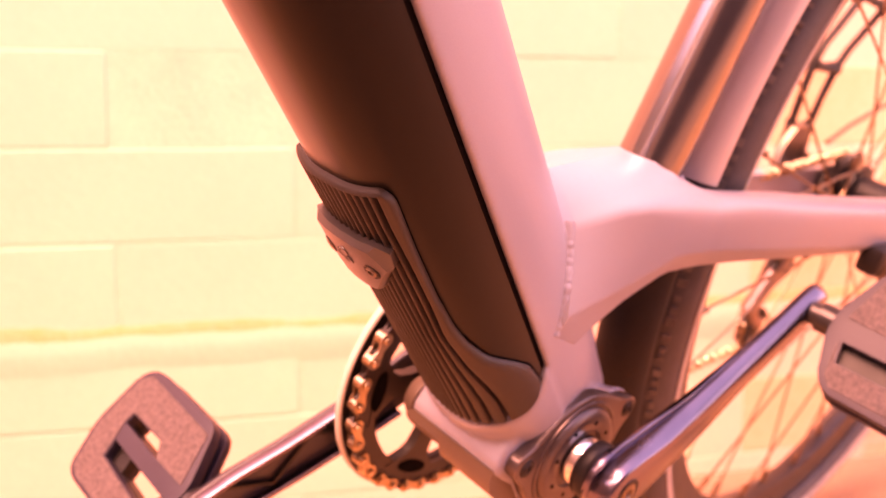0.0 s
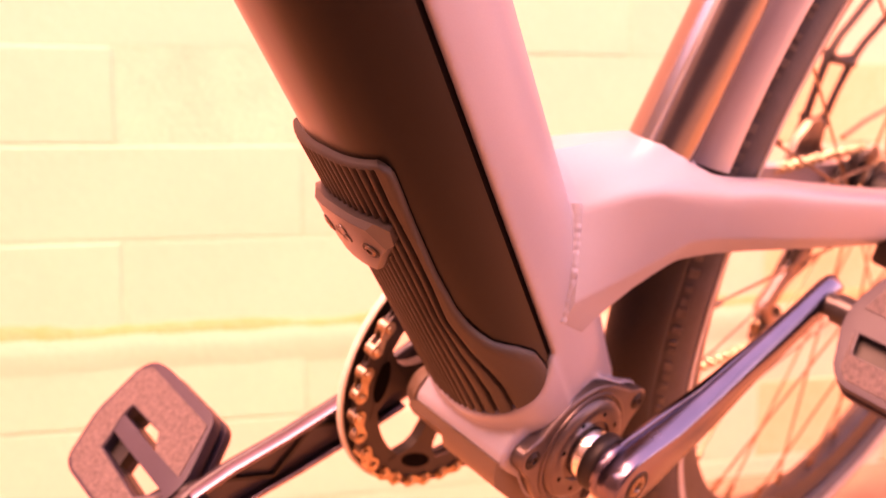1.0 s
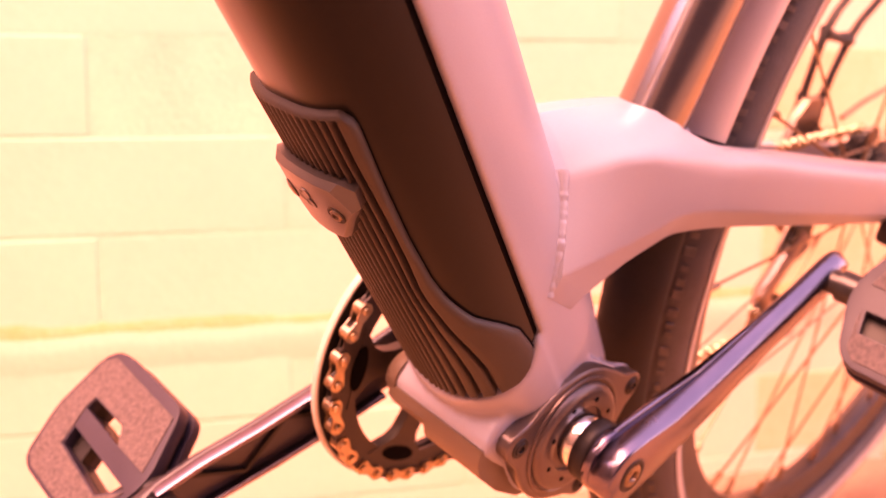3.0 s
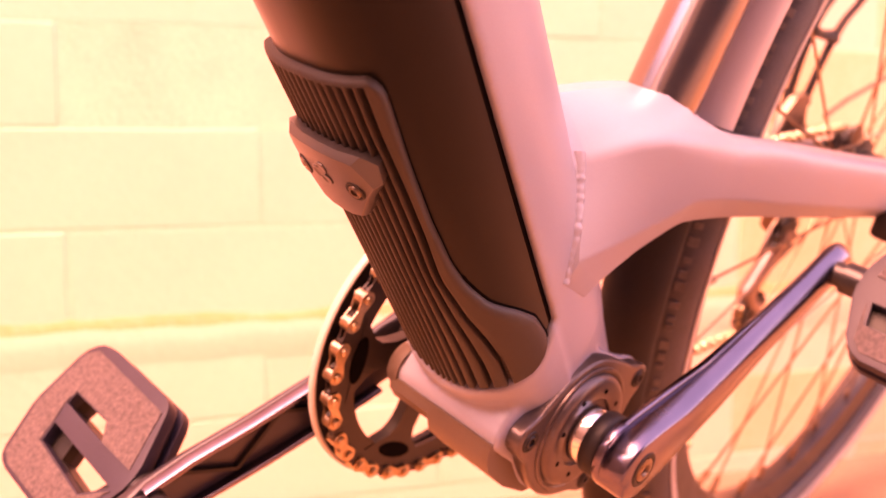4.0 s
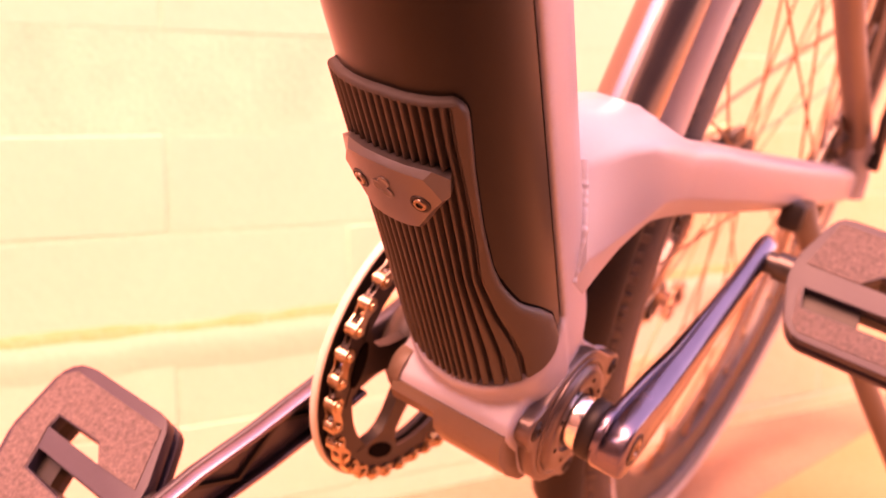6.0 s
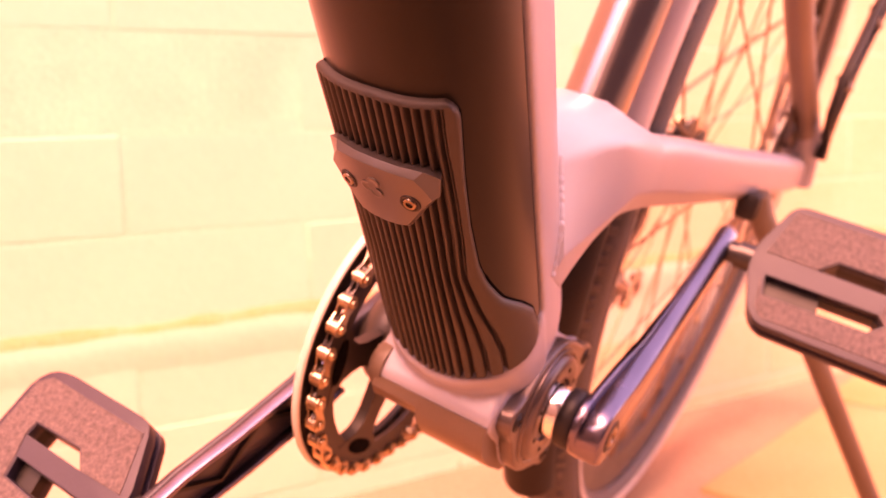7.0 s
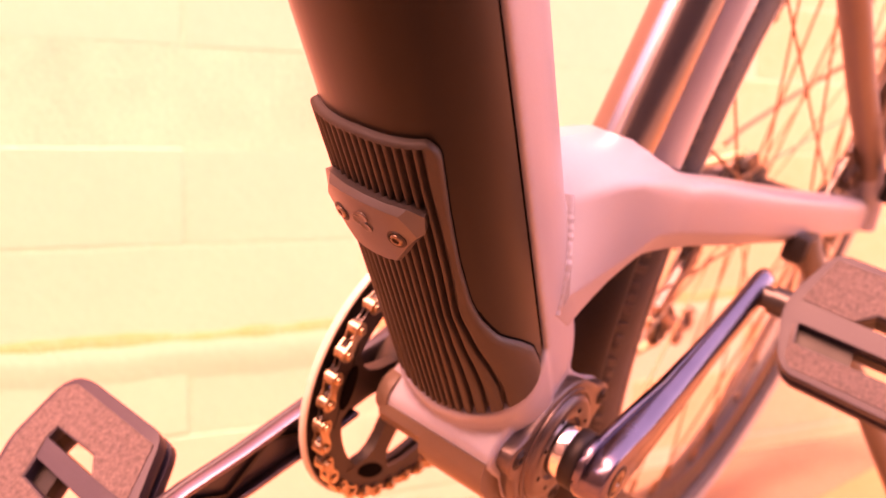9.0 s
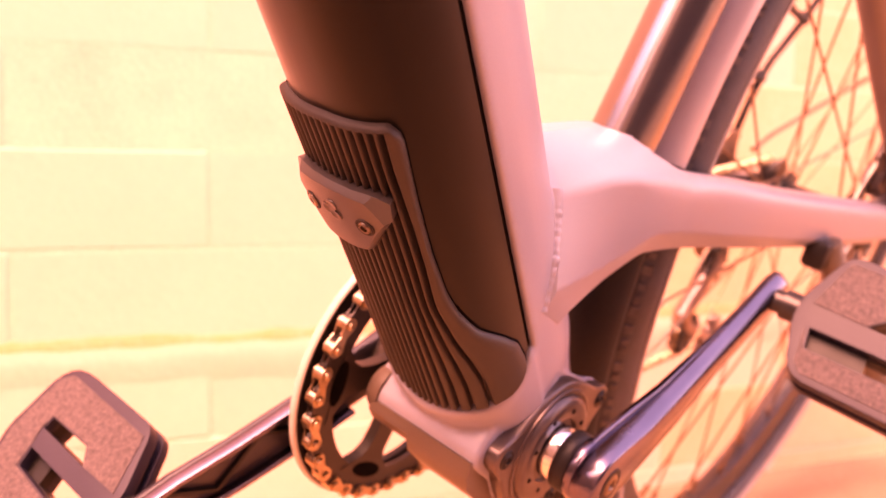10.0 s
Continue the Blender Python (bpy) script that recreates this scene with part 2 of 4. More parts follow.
RAW = np.array([raw_lobed(2 * math.pi * k / 360) for k in range(360)])
LOBED = sum(np.roll(RAW, d) for d in range(-5, 6)) / 11


def lobed(a):
    return float(LOBED[int(round(math.degrees(a))) % 360])


def lobed_ring(y, grow, n=120):
    return [((lobed(2 * math.pi * k / n) + grow) * math.cos(2 * math.pi * k / n), y, (lobed(2 * math.pi * k / n) + grow) * math.sin(2 * math.pi * k / n)) for k in range(n)]


def frame_mesh():
    b = bmesh.new()
    # down tube, rear half of the section
    sec = arc(35.2, 52.0, 1.85, 32, n0=-5.2, sign=-1)
    slim = {-24: 0.74, -5: 0.80, 12: 0.87, 26: 0.95, 38: 1.0}
    merge(b, loft([[dt(s, n, YC + (y - YC) * slim.get(s, 1.0)) for y, n in sec] for s in (-24, -5, 12, 26, 38, 60, 140, 260, 400, 520)]))
    # lower lug round the bottom bracket
    lug = [(-40, 58), (-42, 20), (-49, 12), (-53, 5), (-52, -1), (-45, -6), (-34, -13), (-18, -19), (8, -22), (28, -18), (33, -6), (29, 12), (18, 22), (2, 32), (-14, 44), (-24, 58)]
    prism(lug, -34.5, 31, 6, 4, bm=b)
    lathe([(-30, 33), (-8, 34), (3, 25), (28, 23)], 48, 0, 1, bm=b)
    # flange that backs the bearing cup
    merge(b, loft([lobed_ring(y, g) for y, g in ((-20, -5), (-26, -3), (-30, -0.8), (-32.2, 0.8), (-34.4, 1.2))]))
    # socket that takes the battery's foot, flush with its cover
    qs = [LEN[i] - MID for i in range(0, 241, 8)]
    rings = []
    for v in (0.0, 0.08, 0.3, 0.6, 1.0):
        line = []
        for q in qs:
            c = math.cos(min(1.0, abs(q) / 55.0) * math.pi / 2)
            y, n = skin(q, (1.4 + 3.0 * c) - (0.8 if v == 0 else 0.0) - 7.0 * max(0.0, v - 0.3) * c)
            top = foot(q) - 0.6 - (2.2 if abs(q) > 43 else 0.0)
            line.append(dt(top + (30 - top) * v, n, y))
        rings.append(line + [dt(58 + (24 - 58) * v, -14, YC + 30), dt(58 + (24 - 58) * v, -14, YC - 30)])
    merge(b, loft(rings))
    return b


def yoke_mesh():
    """The yoke behind the down tube and the two chainstays that grow out of it, one half and its mirror."""
    # inner top (x, y, z), outer top edge, lower edge of the side, lower edge of the chamfer, edge radius
    half = [
        ((-60, -2.5, 136), (-60, -22, 116), (-52, -34, 70), (-34, -33, 62), 1.5),
        ((-45, -2.5, 139), (-42, -24, 118.6), (-43.0, -38.2, 73.6), (-21.6, -36.4, 65.4), 1.6),
        ((-44.5, -2.5, 139), (-41.5, -24, 118.7), (-42.7, -38.4, 74.2), (-21, -36.5, 66.0), 1.6),
        ((-34, -2.5, 140.6), (-33.2, -25, 121), (-41.2, -40.0, 84.0), (-15.6, -36.4, 70.0), 1.8),
        ((-33.5, -2.5, 140.8), (-32.8, -25.2, 121.2), (-40.4, -40.0, 84.5), (-14.8, -36.3, 70.5), 1.8),
        ((-22, -2.5, 142.2), (-22, -29.8, 125.9), (-22, -40.0, 88.5), (-2, -35.0, 75.5), 2.2),
        ((-12, -2.5, 143.4), (-11.5, -34.6, 130.9), (0, -40.2, 94.2), (13, -33.6, 81.0), 2.6),
        ((2, -2.5, 144.6), (3, -38.4, 134.2), (15, -40.9, 98.8), (27, -33.2, 85.8), 3.4),
        ((20, -2.5, 145.4), (20, -40.2, 135.4), (30, -41.4, 104.2), (41, -33.0, 90.3), 5.6),
        ((32, -2.5, 145.6), (31, -40.7, 135.4), (37, -41.8, 106.0), (47, -33.2, 91.7), 6.2),
        ((44, -2.5, 145.4), (42, -41.1, 135.2), (46, -42.2, 106.3), (56, -33.6, 92.2), 6.8),
        ((58, -2.5, 144.6), (55, -41.5, 134.8), (58, -42.6, 106.2), (66, -34.0, 92.4), 7.2),
        ((62.5, -10.0, 141.4), (63, -41.9, 134.1), (66, -42.9, 106.0), (72, -34.4, 92.5), 7.4),
        ((63.0, -11.2, 136.2), (66, -42.2, 134.4), (69, -43.2, 105.9), (75, -34.6, 92.6), 7.4),
        ((64.5, -15.5, 133.6), (72, -42.6, 134.2), (76, -43.6, 105.6), (82, -35.2, 92.6), 7.4),
        ((70, -21.5, 132.6), (84, -43.5, 133.7), (87, -44.5, 105.0), (92, -36.2, 92.5), 7.2),
        ((80, -25.5, 132.2), (98, -44.8, 133.0), (101, -45.8, 104.1), (106, -37.5, 92.4), 7.0),
        ((95, -27.5, 131.8), (114, -46.4, 132.1), (117, -47.4, 103.0), (121, -39.0, 92.0), 6.8),
        ((130, -30.0, 130.6), (140, -49.2, 130.2), (142, -50.2, 102.2), (145, -41.6, 91.2), 6.6),
        ((200, -37.0, 126.6), (202, -54.8, 126.6), (203, -55.8, 98.8), (205, -47.4, 89.8), 6.2),
        ((270, -43.5, 123.4), (270, -60.6, 123.4), (270, -61.6, 96.2), (270, -53.6, 88.4), 6.0),
        ((340, -50.0, 120.6), (340, -66.6, 120.6), (340, -67.6, 94.6), (340, -60.0, 87.6), 5.8),
        ((405, -55.0, 118.2), (405, -70.6, 118.2), (405, -71.6, 93.4), (405, -64.6, 87.8), 5.6),
        ((436, -57.0, 117.2), (436, -72.6, 117.0), (436, -73.6, 94.0), (436, -67.0, 90.4), 5.4),
        ((446, -59.0, 114.0), (446, -71.0, 113.8), (446, -71.8, 97.0), (446, -67.0, 95.0), 4.0),
    ]
    # hollow behind the seat tube, where the deck ends in a short corner before the fender
    hollow = {58: ((60, -12, 141.8), (60.5, -18.5, 136.2)), 62.5: ((62.2, -14, 138.0), (62.6, -19.5, 134.8)), 63.0: ((63.2, -15.5, 133.8), (64.5, -22, 132.8))}
    whole = bmesh.new()
    for side in (-1, 1):
        rings = []
        for top, rim, low, under, r in half:
            t_, e, l_, u = Vector(top), Vector(rim), Vector(low), Vector(under)
            pit = [Vector(p) for p in hollow.get(t_.x, ())]
            inward, down = ((pit[1] if pit else t_) - e).normalized(), (l_ - e).normalized()
            a, b_ = e + inward * min(r * 1.7, 0.5 * (t_ - e).length), e + down * r * 1.7
            swell = 3.2 * max(0.0, 1 - abs(t_.x - 44) / 62) ** 1.5 if t_.x < 56 else 0.0
            crown = min(1.0, max(0.0, (50 - t_.x) / 20))
            ring_ = [t_ + Vector((0, 0, 0.2 * swell - 0.8 * crown)), t_.lerp(a, 0.4) + Vector((0, 0, 0.5 * swell + 1.6 * crown)), t_.lerp(a, 0.75) + Vector((0, 0, 0.9 * crown))]
            if pit:
                ring_[1:3] = pit
            for k in range(7):
                w = k / 6
                ring_.append((1 - w) ** 2 * a + 2 * w * (1 - w) * e + w * w * b_)
            out = (u - l_).normalized()
            ring_ += [e.lerp(l_, 0.5), l_ - down * 1.6, l_ - down * 0.4 + out * 0.4, l_ + out * 1.6, l_.lerp(u, 0.55), u - out * 1.2, u + Vector((0, 1.2, 0.2)), Vector((u.x, t_.y, u.z + 1.0))]
            rings.append([p if side < 0 else Vector((p.x, -5.0 - p.y, p.z - 15 * min(1.0, max(0.0, (p.x - 80) / 90)))) for p in ring_])
        merge(whole, loft(rings))
    # hood over the axle, where the seat stay ends
    merge(whole, tube([(444, -66, 94), (441, -64.5, 112), (434, -62.8, 130), (424, -60.8, 143), (414, -59.4, 151)], [15, 15, 14, 12.4, 11.6], 20))
    return whole


STAY = material("dull_grey_stay", (0.15, 0.12, 0.11), 0.42, 0.2, spread=0.08, scale=20, bump=0.05, depth=0.0002)
part("seat_stay", tube([(424, -61.2, 140), (405, -58, 158), (312, -50, 203), (209, -44, 252), (150, -36, 282), (96, -20, 312)], [11.2, 11, 10, 10, 10, 10], 18), STAY, bike, "dull grey seat stay")
part("seat_tube", tube([(46.5, -3.5, 138), (61, -3.5, 190), (145, -3.5, 492)], 17.2, 40), POLISHED, bike, "polished metal seat tube")
core = [(YC - 33.0, -11), (YC - 33.0, 0), (YC + 33.0, 0), (YC + 33.0, -11)]
part("gap_seal", loft([[dt(s - 0.9 * n, n, y) for y, n in core] for s in (66, 520)]), GAP, bike, "black seal in the battery gap", smoothed=False)

# battery: the front half of the down tube, cut off upright at its foot
HALF, DEPTH, POWER = 35.0, 33.0, 2.5
FOOT_Q = [0, 10, 20, 28, 34, 40, 44, 48, 51, 55]
FOOT_S = [51, 53.5, 56.5, 57.5, 58.2, 59.6, 62.2, 66.5, 71, 76]


def foot(q):
    """How far up the tube the battery's rounded foot lies, q round its front."""
    return float(np.interp(abs(q), FOOT_Q, FOOT_S))


DENSE = arc(HALF, DEPTH, POWER, 240)
LEN = [0.0]
for (ya, na), (yb, nb) in zip(DENSE, DENSE[1:]):
    LEN.append(LEN[-1] + math.hypot(yb - ya, nb - na))
MID = LEN[120]


def skin(q, off):
    """The battery's front at arc distance q from its middle line, off millimetres above it: (y, n)."""
    w = min(max(q + MID, 0.0), LEN[-1])
    i = min(max(int(np.searchsorted(LEN, w)) - 1, 0), 239)
    k = (w - LEN[i]) / max(LEN[i + 1] - LEN[i], 1e-6)
    (ya, na), (yb, nb) = DENSE[i], DENSE[i + 1]
    ty, tn = yb - ya, nb - na
    r = math.hypot(ty, tn) or 1.0
    return ya + k * ty - off * tn / r, na + k * tn + off * ty / r


bat_q = [54.3 * math.sin(math.pi / 2 * (i - 20) / 20) for i in range(41)]
part("battery", loft([[dt(foot(q) + 1 + (505 - foot(q)) * v, skin(q, 0)[1], skin(q, 0)[0]) for q in bat_q] for v in (0, 0.02, 0.1, 0.2, 0.35, 0.5, 0.75, 1)]), BATTERY, bike, "dark brown-black matte removable battery")

frame_ob = part("frame", frame_mesh(), PAINT, bike, "pale grey painted aluminium frame with welded joints", sharp=25)
rm = frame_ob.modifiers.new("fuse", "REMESH")
rm.mode, rm.voxel_size, rm.use_smooth_shade = "VOXEL", 0.0013, True
sm = frame_ob.modifiers.new("soften", "SMOOTH")
sm.factor, sm.iterations = 0.5, 10
part("chainstay_yoke", yoke_mesh(), PAINT, frame_ob, "pale grey yoke running out into both chainstays", sharp=28)

EDGE_S = [60, 74, 87, 97, 108, 115, 122, 133, 155, 180, 205, 216]
EDGE_Q = [51.6, 51.2, 48.8, 42.8, 34.2, 31.3, 28.8, 26.8, 25.8, 26.2, 27.4, 27.4]
RIB_S = [40, 60, 76, 90, 106, 126, 149, 170, 187, 212]
RIB_Q = [31.8, 31.6, 31.0, 28.6, 24.8, 21.6, 20.8, 20.8, 21.2, 21.8]


def edge(s):
    q = float(np.interp(s, EDGE_S, EDGE_Q))
    return q - (7.0 - math.sqrt(max(49.0 - (s - 206.8) ** 2, 0.0)) if s > 206.8 else 0.0)


TOP = 213.2
RIBS = 15
SPREAD_U, SPREAD_W = [0, 0.286, 0.429, 0.571, 0.714, 0.857, 1.0, 1.05], [0, 0.02, 0.07, 0.17, 0.34, 0.61, 1.0, 1.12]


def rib_q(u, g):
    """Ribs run evenly in the middle; the outer ones fan out where the cover widens."""
    return 21.4 * u + math.copysign((g - 21.4) * float(np.interp(abs(u), SPREAD_U, SPREAD_W)), u)


def cover_mesh():
    cols = [(-2.0, -1.5), (-1.998, 0.8), (-1.95, 1.9), (-1.86, 2.8), (-1.72, 3.4), (-1.55, 3.7), (-1.38, 3.75), (-1.2, 3.6)]
    for i in range(RIBS):
        g = -1 + 2 * i / (RIBS - 1)
        cols += [(g + d * 0.01, h, g, d * 0.205) for d, h in ((-6.3, 3.45), (-5.2, 3.25), (-4.2, 2.75), (-3.2, 1.9), (-2.2, 0.8), (-1.1, 0.1), (1.1, 0.1), (2.2, 0.8), (3.2, 1.9), (4.2, 2.75), (5.2, 3.25), (6.3, 3.45))]
    cols += [(-c[0], c[1]) for c in cols[7::-1]]
    rows = [0.0, 0.02, 0.05] + [0.08 + 0.86 * i / 46 for i in range(47)] + [0.955, 0.974, 0.986, 0.990, 0.995, 0.999, 1.0001]
    tops = [3.4] * 50 + [3.4, 3.4, 3.4, 3.3, 2.8, 1.6, -1.5]
    b = bmesh.new()
    grid = []
    for r, cap in zip(rows, tops):
        line = []
        for u, o, *rib in cols:
            if r > 0.988:
                o = max(o, 3.3) if abs(u) < 1.3 else o
            q = u * 27.0
            for _ in range(7):
                s = foot(q) + 1.4 + (TOP - 0.07 * max(0.0, q) - foot(q) - 1.4) * r
                g = float(np.interp(s, RIB_S, RIB_Q))
                q = rib_q(u, g) if abs(u) <= 1.05 else math.copysign(rib_q(1.05, g) + (abs(u) - 1.05) / 0.95 * (edge(s) - rib_q(1.05, g)), u)
                if rib:
                    q = rib_q(rib[0], g) + rib[1] * (1.0 if abs(rib[0]) < 0.5 else 1.15)
                y, n = skin(q, min(o, cap))
            line.append(b.verts.new(dt(s, n, y)))
        grid.append(line)
    for a, c in zip(grid, grid[1:]):
        for i in range(len(a) - 1):
            b.faces.new((a[i], a[i + 1], c[i + 1], c[i]))
    return b


cover = part("battery_cover", cover_mesh(), COVER, bike, "ribbed dark rubber cover round the battery foot", sharp=50)


def seam_mesh(side):
    rows = [(s, side * edge(s)) for s in [70 + 2 * i for i in range(72)]] + [(TOP - 1.5 + 0.2 * i, side * (edge(TOP - 1.5) - 0.4 * i)) for i in range(8)]
    b, last = bmesh.new(), None
    for s, q in rows:
        line = [b.verts.new(dt(s, n, y)) for y, n in (skin(q - side * 0.8, 0.2), skin(q + side * (0.4 if s < 125 else 0.15), 0.35), skin(q + side * (1.1 if s < 125 else 0.4), 0.12))]
        if last:
            for i in range(2):
                b.faces.new((last[i], last[i + 1], line[i + 1], line[i]))
        last = line
    bmesh.ops.recalc_face_normals(b, faces=b.faces)
    return b


for side in (-1, 1):
    part("cover_seam", seam_mesh(side), GAP, cover, "thin black seam round the cover")


CLIP_Q = 1.0


def clip_mesh():
    """A six-sided plate bent over the ribs: upright lower sides, sloping faces along its top and upper corners."""
    front = [(158.6, 0.0), (159.0, 5.0), (160.2, 8.9), (165.0, 11.7), (171.0, 15.0), (176.4, 18.6), (180.6, 16.4), (184.6, 14.2), (185.8, 8.0), (186.2, 0.0)]
    base = [(158.2, 0.0), (158.6, 5.2), (159.4, 9.4), (164.6, 12.5), (170.6, 15.8), (176.4, 19.8), (182.0, 20.6), (184.6, 15.8), (185.6, 8.2), (186.0, 0.0)]
    front += [(a, -c) for a, c in front[-2:0:-1]]
    base += [(a, -c) for a, c in base[-2:0:-1]]
    b = bmesh.new()

    def ring_at(outline, off):
        line = []
        for a, q in outline:
            y, n = skin(CLIP_Q + q, off)
            line.append(b.verts.new(dt(a + 0.004 * q * q * (1 if a > 180 else 0), n, y)))
        return line

    def shrink(k, d):
        return [(175 + (a - 175) * k, c * d) for a, c in front]

    rings = [ring_at(base, 1.2), ring_at([(a + (1.3 if v[0] > 184 else 0.4 if v[0] > 178 else 0), q) for (a, q), v in zip(base, front)], 6.0), ring_at(front, 7.9), ring_at(shrink(0.965, 0.965), 8.4), ring_at(shrink(0.75, 0.75), 8.5), ring_at(shrink(0.5, 0.5), 8.5), ring_at(shrink(0.25, 0.25), 8.5)]
    n_ = len(front)
    for a, c in zip(rings, rings[1:]):
        for i in range(n_):
            b.faces.new((a[i], a[(i + 1) % n_], c[(i + 1) % n_], c[i]))
    b.faces.new(rings[-1])
    return b


clip = part("latch_plate", clip_mesh(), CLIP, bike, "dark grey screwed-on latch plate", sharp=24)


def on_skin(s, q, off):
    """The pose of something that sits on the battery's front, its own y axis pointing inwards."""
    y, n = skin(q, off)
    y2, n2 = skin(q, off + 1)
    out = (dt(s, n2, y2) - dt(s, n, y)).normalized()
    xa = DT.cross(out).normalized()
    m = Matrix((xa, -out, xa.cross(-out))).transposed().to_4x4()
    return Matrix.Translation(dt(s, n, y)) @ m


def screw_mesh(r):
    b = lathe([(0.6, r * 1.02), (-0.4, r), (-0.9, r * 0.86), (-0.9, r * 0.52), (0.5, r * 0.44), (0.6, 0.0)], 20)
    return b


def screw(parent, m, r, mat=SCREW, collar=True, label="small steel socket screw"):
    if collar:
        c = lathe([(0.3, r * 1.05), (0.2, r * 1.5), (-0.35, r * 1.42), (-0.5, r * 1.25), (-0.4, r * 1.08), (0.3, r * 1.05)], 24, caps=False)
        bmesh.ops.transform(c, matrix=m, verts=c.verts)
        part("screw_recess", c, BLACK, parent, "dark ring round the screw")
    b = screw_mesh(r)
    bmesh.ops.transform(b, matrix=m, verts=b.verts)
    return part("screw", b, mat, parent, label)


screw(clip, on_skin(173.2, CLIP_Q - 11.3, 8.4), 2.6)
screw(clip, on_skin(173.2, CLIP_Q + 11.3, 8.4), 2.6)
emblem = bmesh.new()
lobes = []
for k in range(60):
    a = 2 * math.pi * k / 60
    rr = max((c * math.cos(a - radians(d)) + math.sqrt(max(f * f - (c * math.sin(a - radians(d))) ** 2, 0.0))) if f > abs(c * math.sin(a - radians(d))) else 0.0 for c, d, f in ((2.4, 70, 2.3), (2.0, 190, 2.3), (2.9, 305, 2.2), (0.0, 0, 1.7)))
    lobes.append((rr * math.cos(a), rr * math.sin(a)))
rows_ = []
for k_, h in ((1.0, 8.3), (0.98, 8.85), (0.86, 9.0), (0.8, 8.95), (0.7, 8.7), (0.3, 8.68)):
    rows_.append([dt(175.6 + z * k_, *skin(CLIP_Q + 1.6 - x * k_, h)[::-1]) for x, z in lobes])
merge(emblem, loft(rows_))
part("emblem", emblem, CLIP, clip, "small raised emblem")

# rippled weld in the corner of yoke and down tube
weld_path, weld_r = [], []
for i in range(73):
    k = i / 72
    weld_path.append([float(np.interp(k, [0, 0.3, 0.6, 1], row)) for row in ([-35.4, -36.8, -40.0, -43.2], [-21.8, -27.3, -33.2, -36.7], [122.5, 108.5, 94.5, 74.5])])
    weld_r.append(2.75 + 0.2 * abs(math.sin(i * 0.55 + 1.2 * noise.noise(Vector((i * 0.11, 5.0, 0))))) + 0.35 * noise.noise(Vector((i * 0.3, 2.0, 0))))
part("weld", tube(weld_path, weld_r, 12), PAINT, frame_ob, "rippled weld, painted over", sharp=80)

BROWN = material("brown_grey_underside", (0.1008, 0.0682, 0.0496), 0.45, spread=0.1, scale=30, bump=0.1)
# cover under the bottom bracket, and the cup on its left end
deep = [(-53.4, 1.5), (-53.6, -5), (-50, -13), (-36, -24), (-19, -32.4), (8, -33.4), (30, -27), (30, -14), (6, -16), (-30, -6), (-46, 2)]
shallow = [(-53.2, 1.5), (-53.4, -4), (-49, -9.5), (-36, -16.5), (-19, -23), (8, -25.5), (29, -21), (29, -12), (6, -14), (-30, -5), (-46, 2)]
ub = bmesh.new()
prism(shallow, -30, 27, 1.2, 2, bm=ub)
under_cover = part("underside_cover", ub, BROWN, bike, "brown-grey cover under the bottom bracket")
lb = bmesh.new()
prism(deep, -33.6, 2, 1.2, 2, bm=lb)
part("lower_shell", lb, BROWN, under_cover)
# black block on the end face, for the shade inside a slot
box(-16, 2.6, -29.5, 13, 1.6, 5, 0.7, Matrix.Rotation(radians(28), 4, "Y"), bm=(sb := bmesh.new()))
part("slot_shade_block", sb, GAP, under_cover, "black block for the shade inside a slot")
part("end_boss", lathe([(24, 12), (29, 12), (31.5, 10.6), (32.5, 7), (32.5, 0)], 32, -42, 4), BROWN, bike, "rounded brown-grey end cap")

cup = part("bearing_cup", loft([lobed_ring(y, g) for y, g in ((-30, -0.6), (-40.2, 0), (-41.0, -0.35), (-41.5, -1.0), (-41.6, -2.0))]), CUP, bike, "black three-lobed bearing cup", sharp=60)
part("cup_ring", lathe([(-41.2, 30.8), (-42.4, 30.5), (-42.7, 29.6), (-42.5, 28.8), (-41.8, 28.4), (-41.8, 27.8), (-42.6, 27.4), (-43.8, 27.0), (-44.9, 25.8), (-45.3, 24.2), (-45.3, 17.8), (-44.7, 16.8), (-43.0, 16.6), (-43.0, 0)], 72), CUP, cup, sharp=50)
for x, z, rad in LOBES:
    screw(cup, Matrix.Translation((x, -41.8, z)), 3.3, BLACK, True, "black socket screw")
for k in range(8):
    a = radians(32 + 45 * k)
    # black dot on the face: shade of a hole that isn't cut
    h = lathe([(-45.0, 1.3), (-45.6, 1.2), (-45.6, 0)], 10, 20.6 * math.cos(a), 20.6 * math.sin(a))
    part("cup_hole_cap", h, GAP, cup)
part("spindle_ring", lathe([(-42.5, 13.4), (-49.0, 13.4), (-50.4, 12.6), (-52, 12.4), (-52, 0)], 48), CHROME, bike, "chromed spindle ring")
part("spacer", lathe([(-50.4, 12.5), (-51.0, 14.4), (-52.2, 15.0), (-57.0, 15.2), (-58.6, 14.0), (-59.4, 12)], 48), BLACK, bike, "black rubber dust spacer")
part("drive_cup", lathe([(16, 31), (31, 31), (34, 29), (35, 24), (35, 0)], 48), BLACK, bike, "black drive side bearing cup")

# ---- cranks ----
CA, CRL = radians(28.0), 161.0


def arm_point(t, v, y, sgn):
    c, s_ = math.cos(CA) * sgn, math.sin(CA) * sgn
    return (t * c - v * s_, y, t * s_ + v * c)


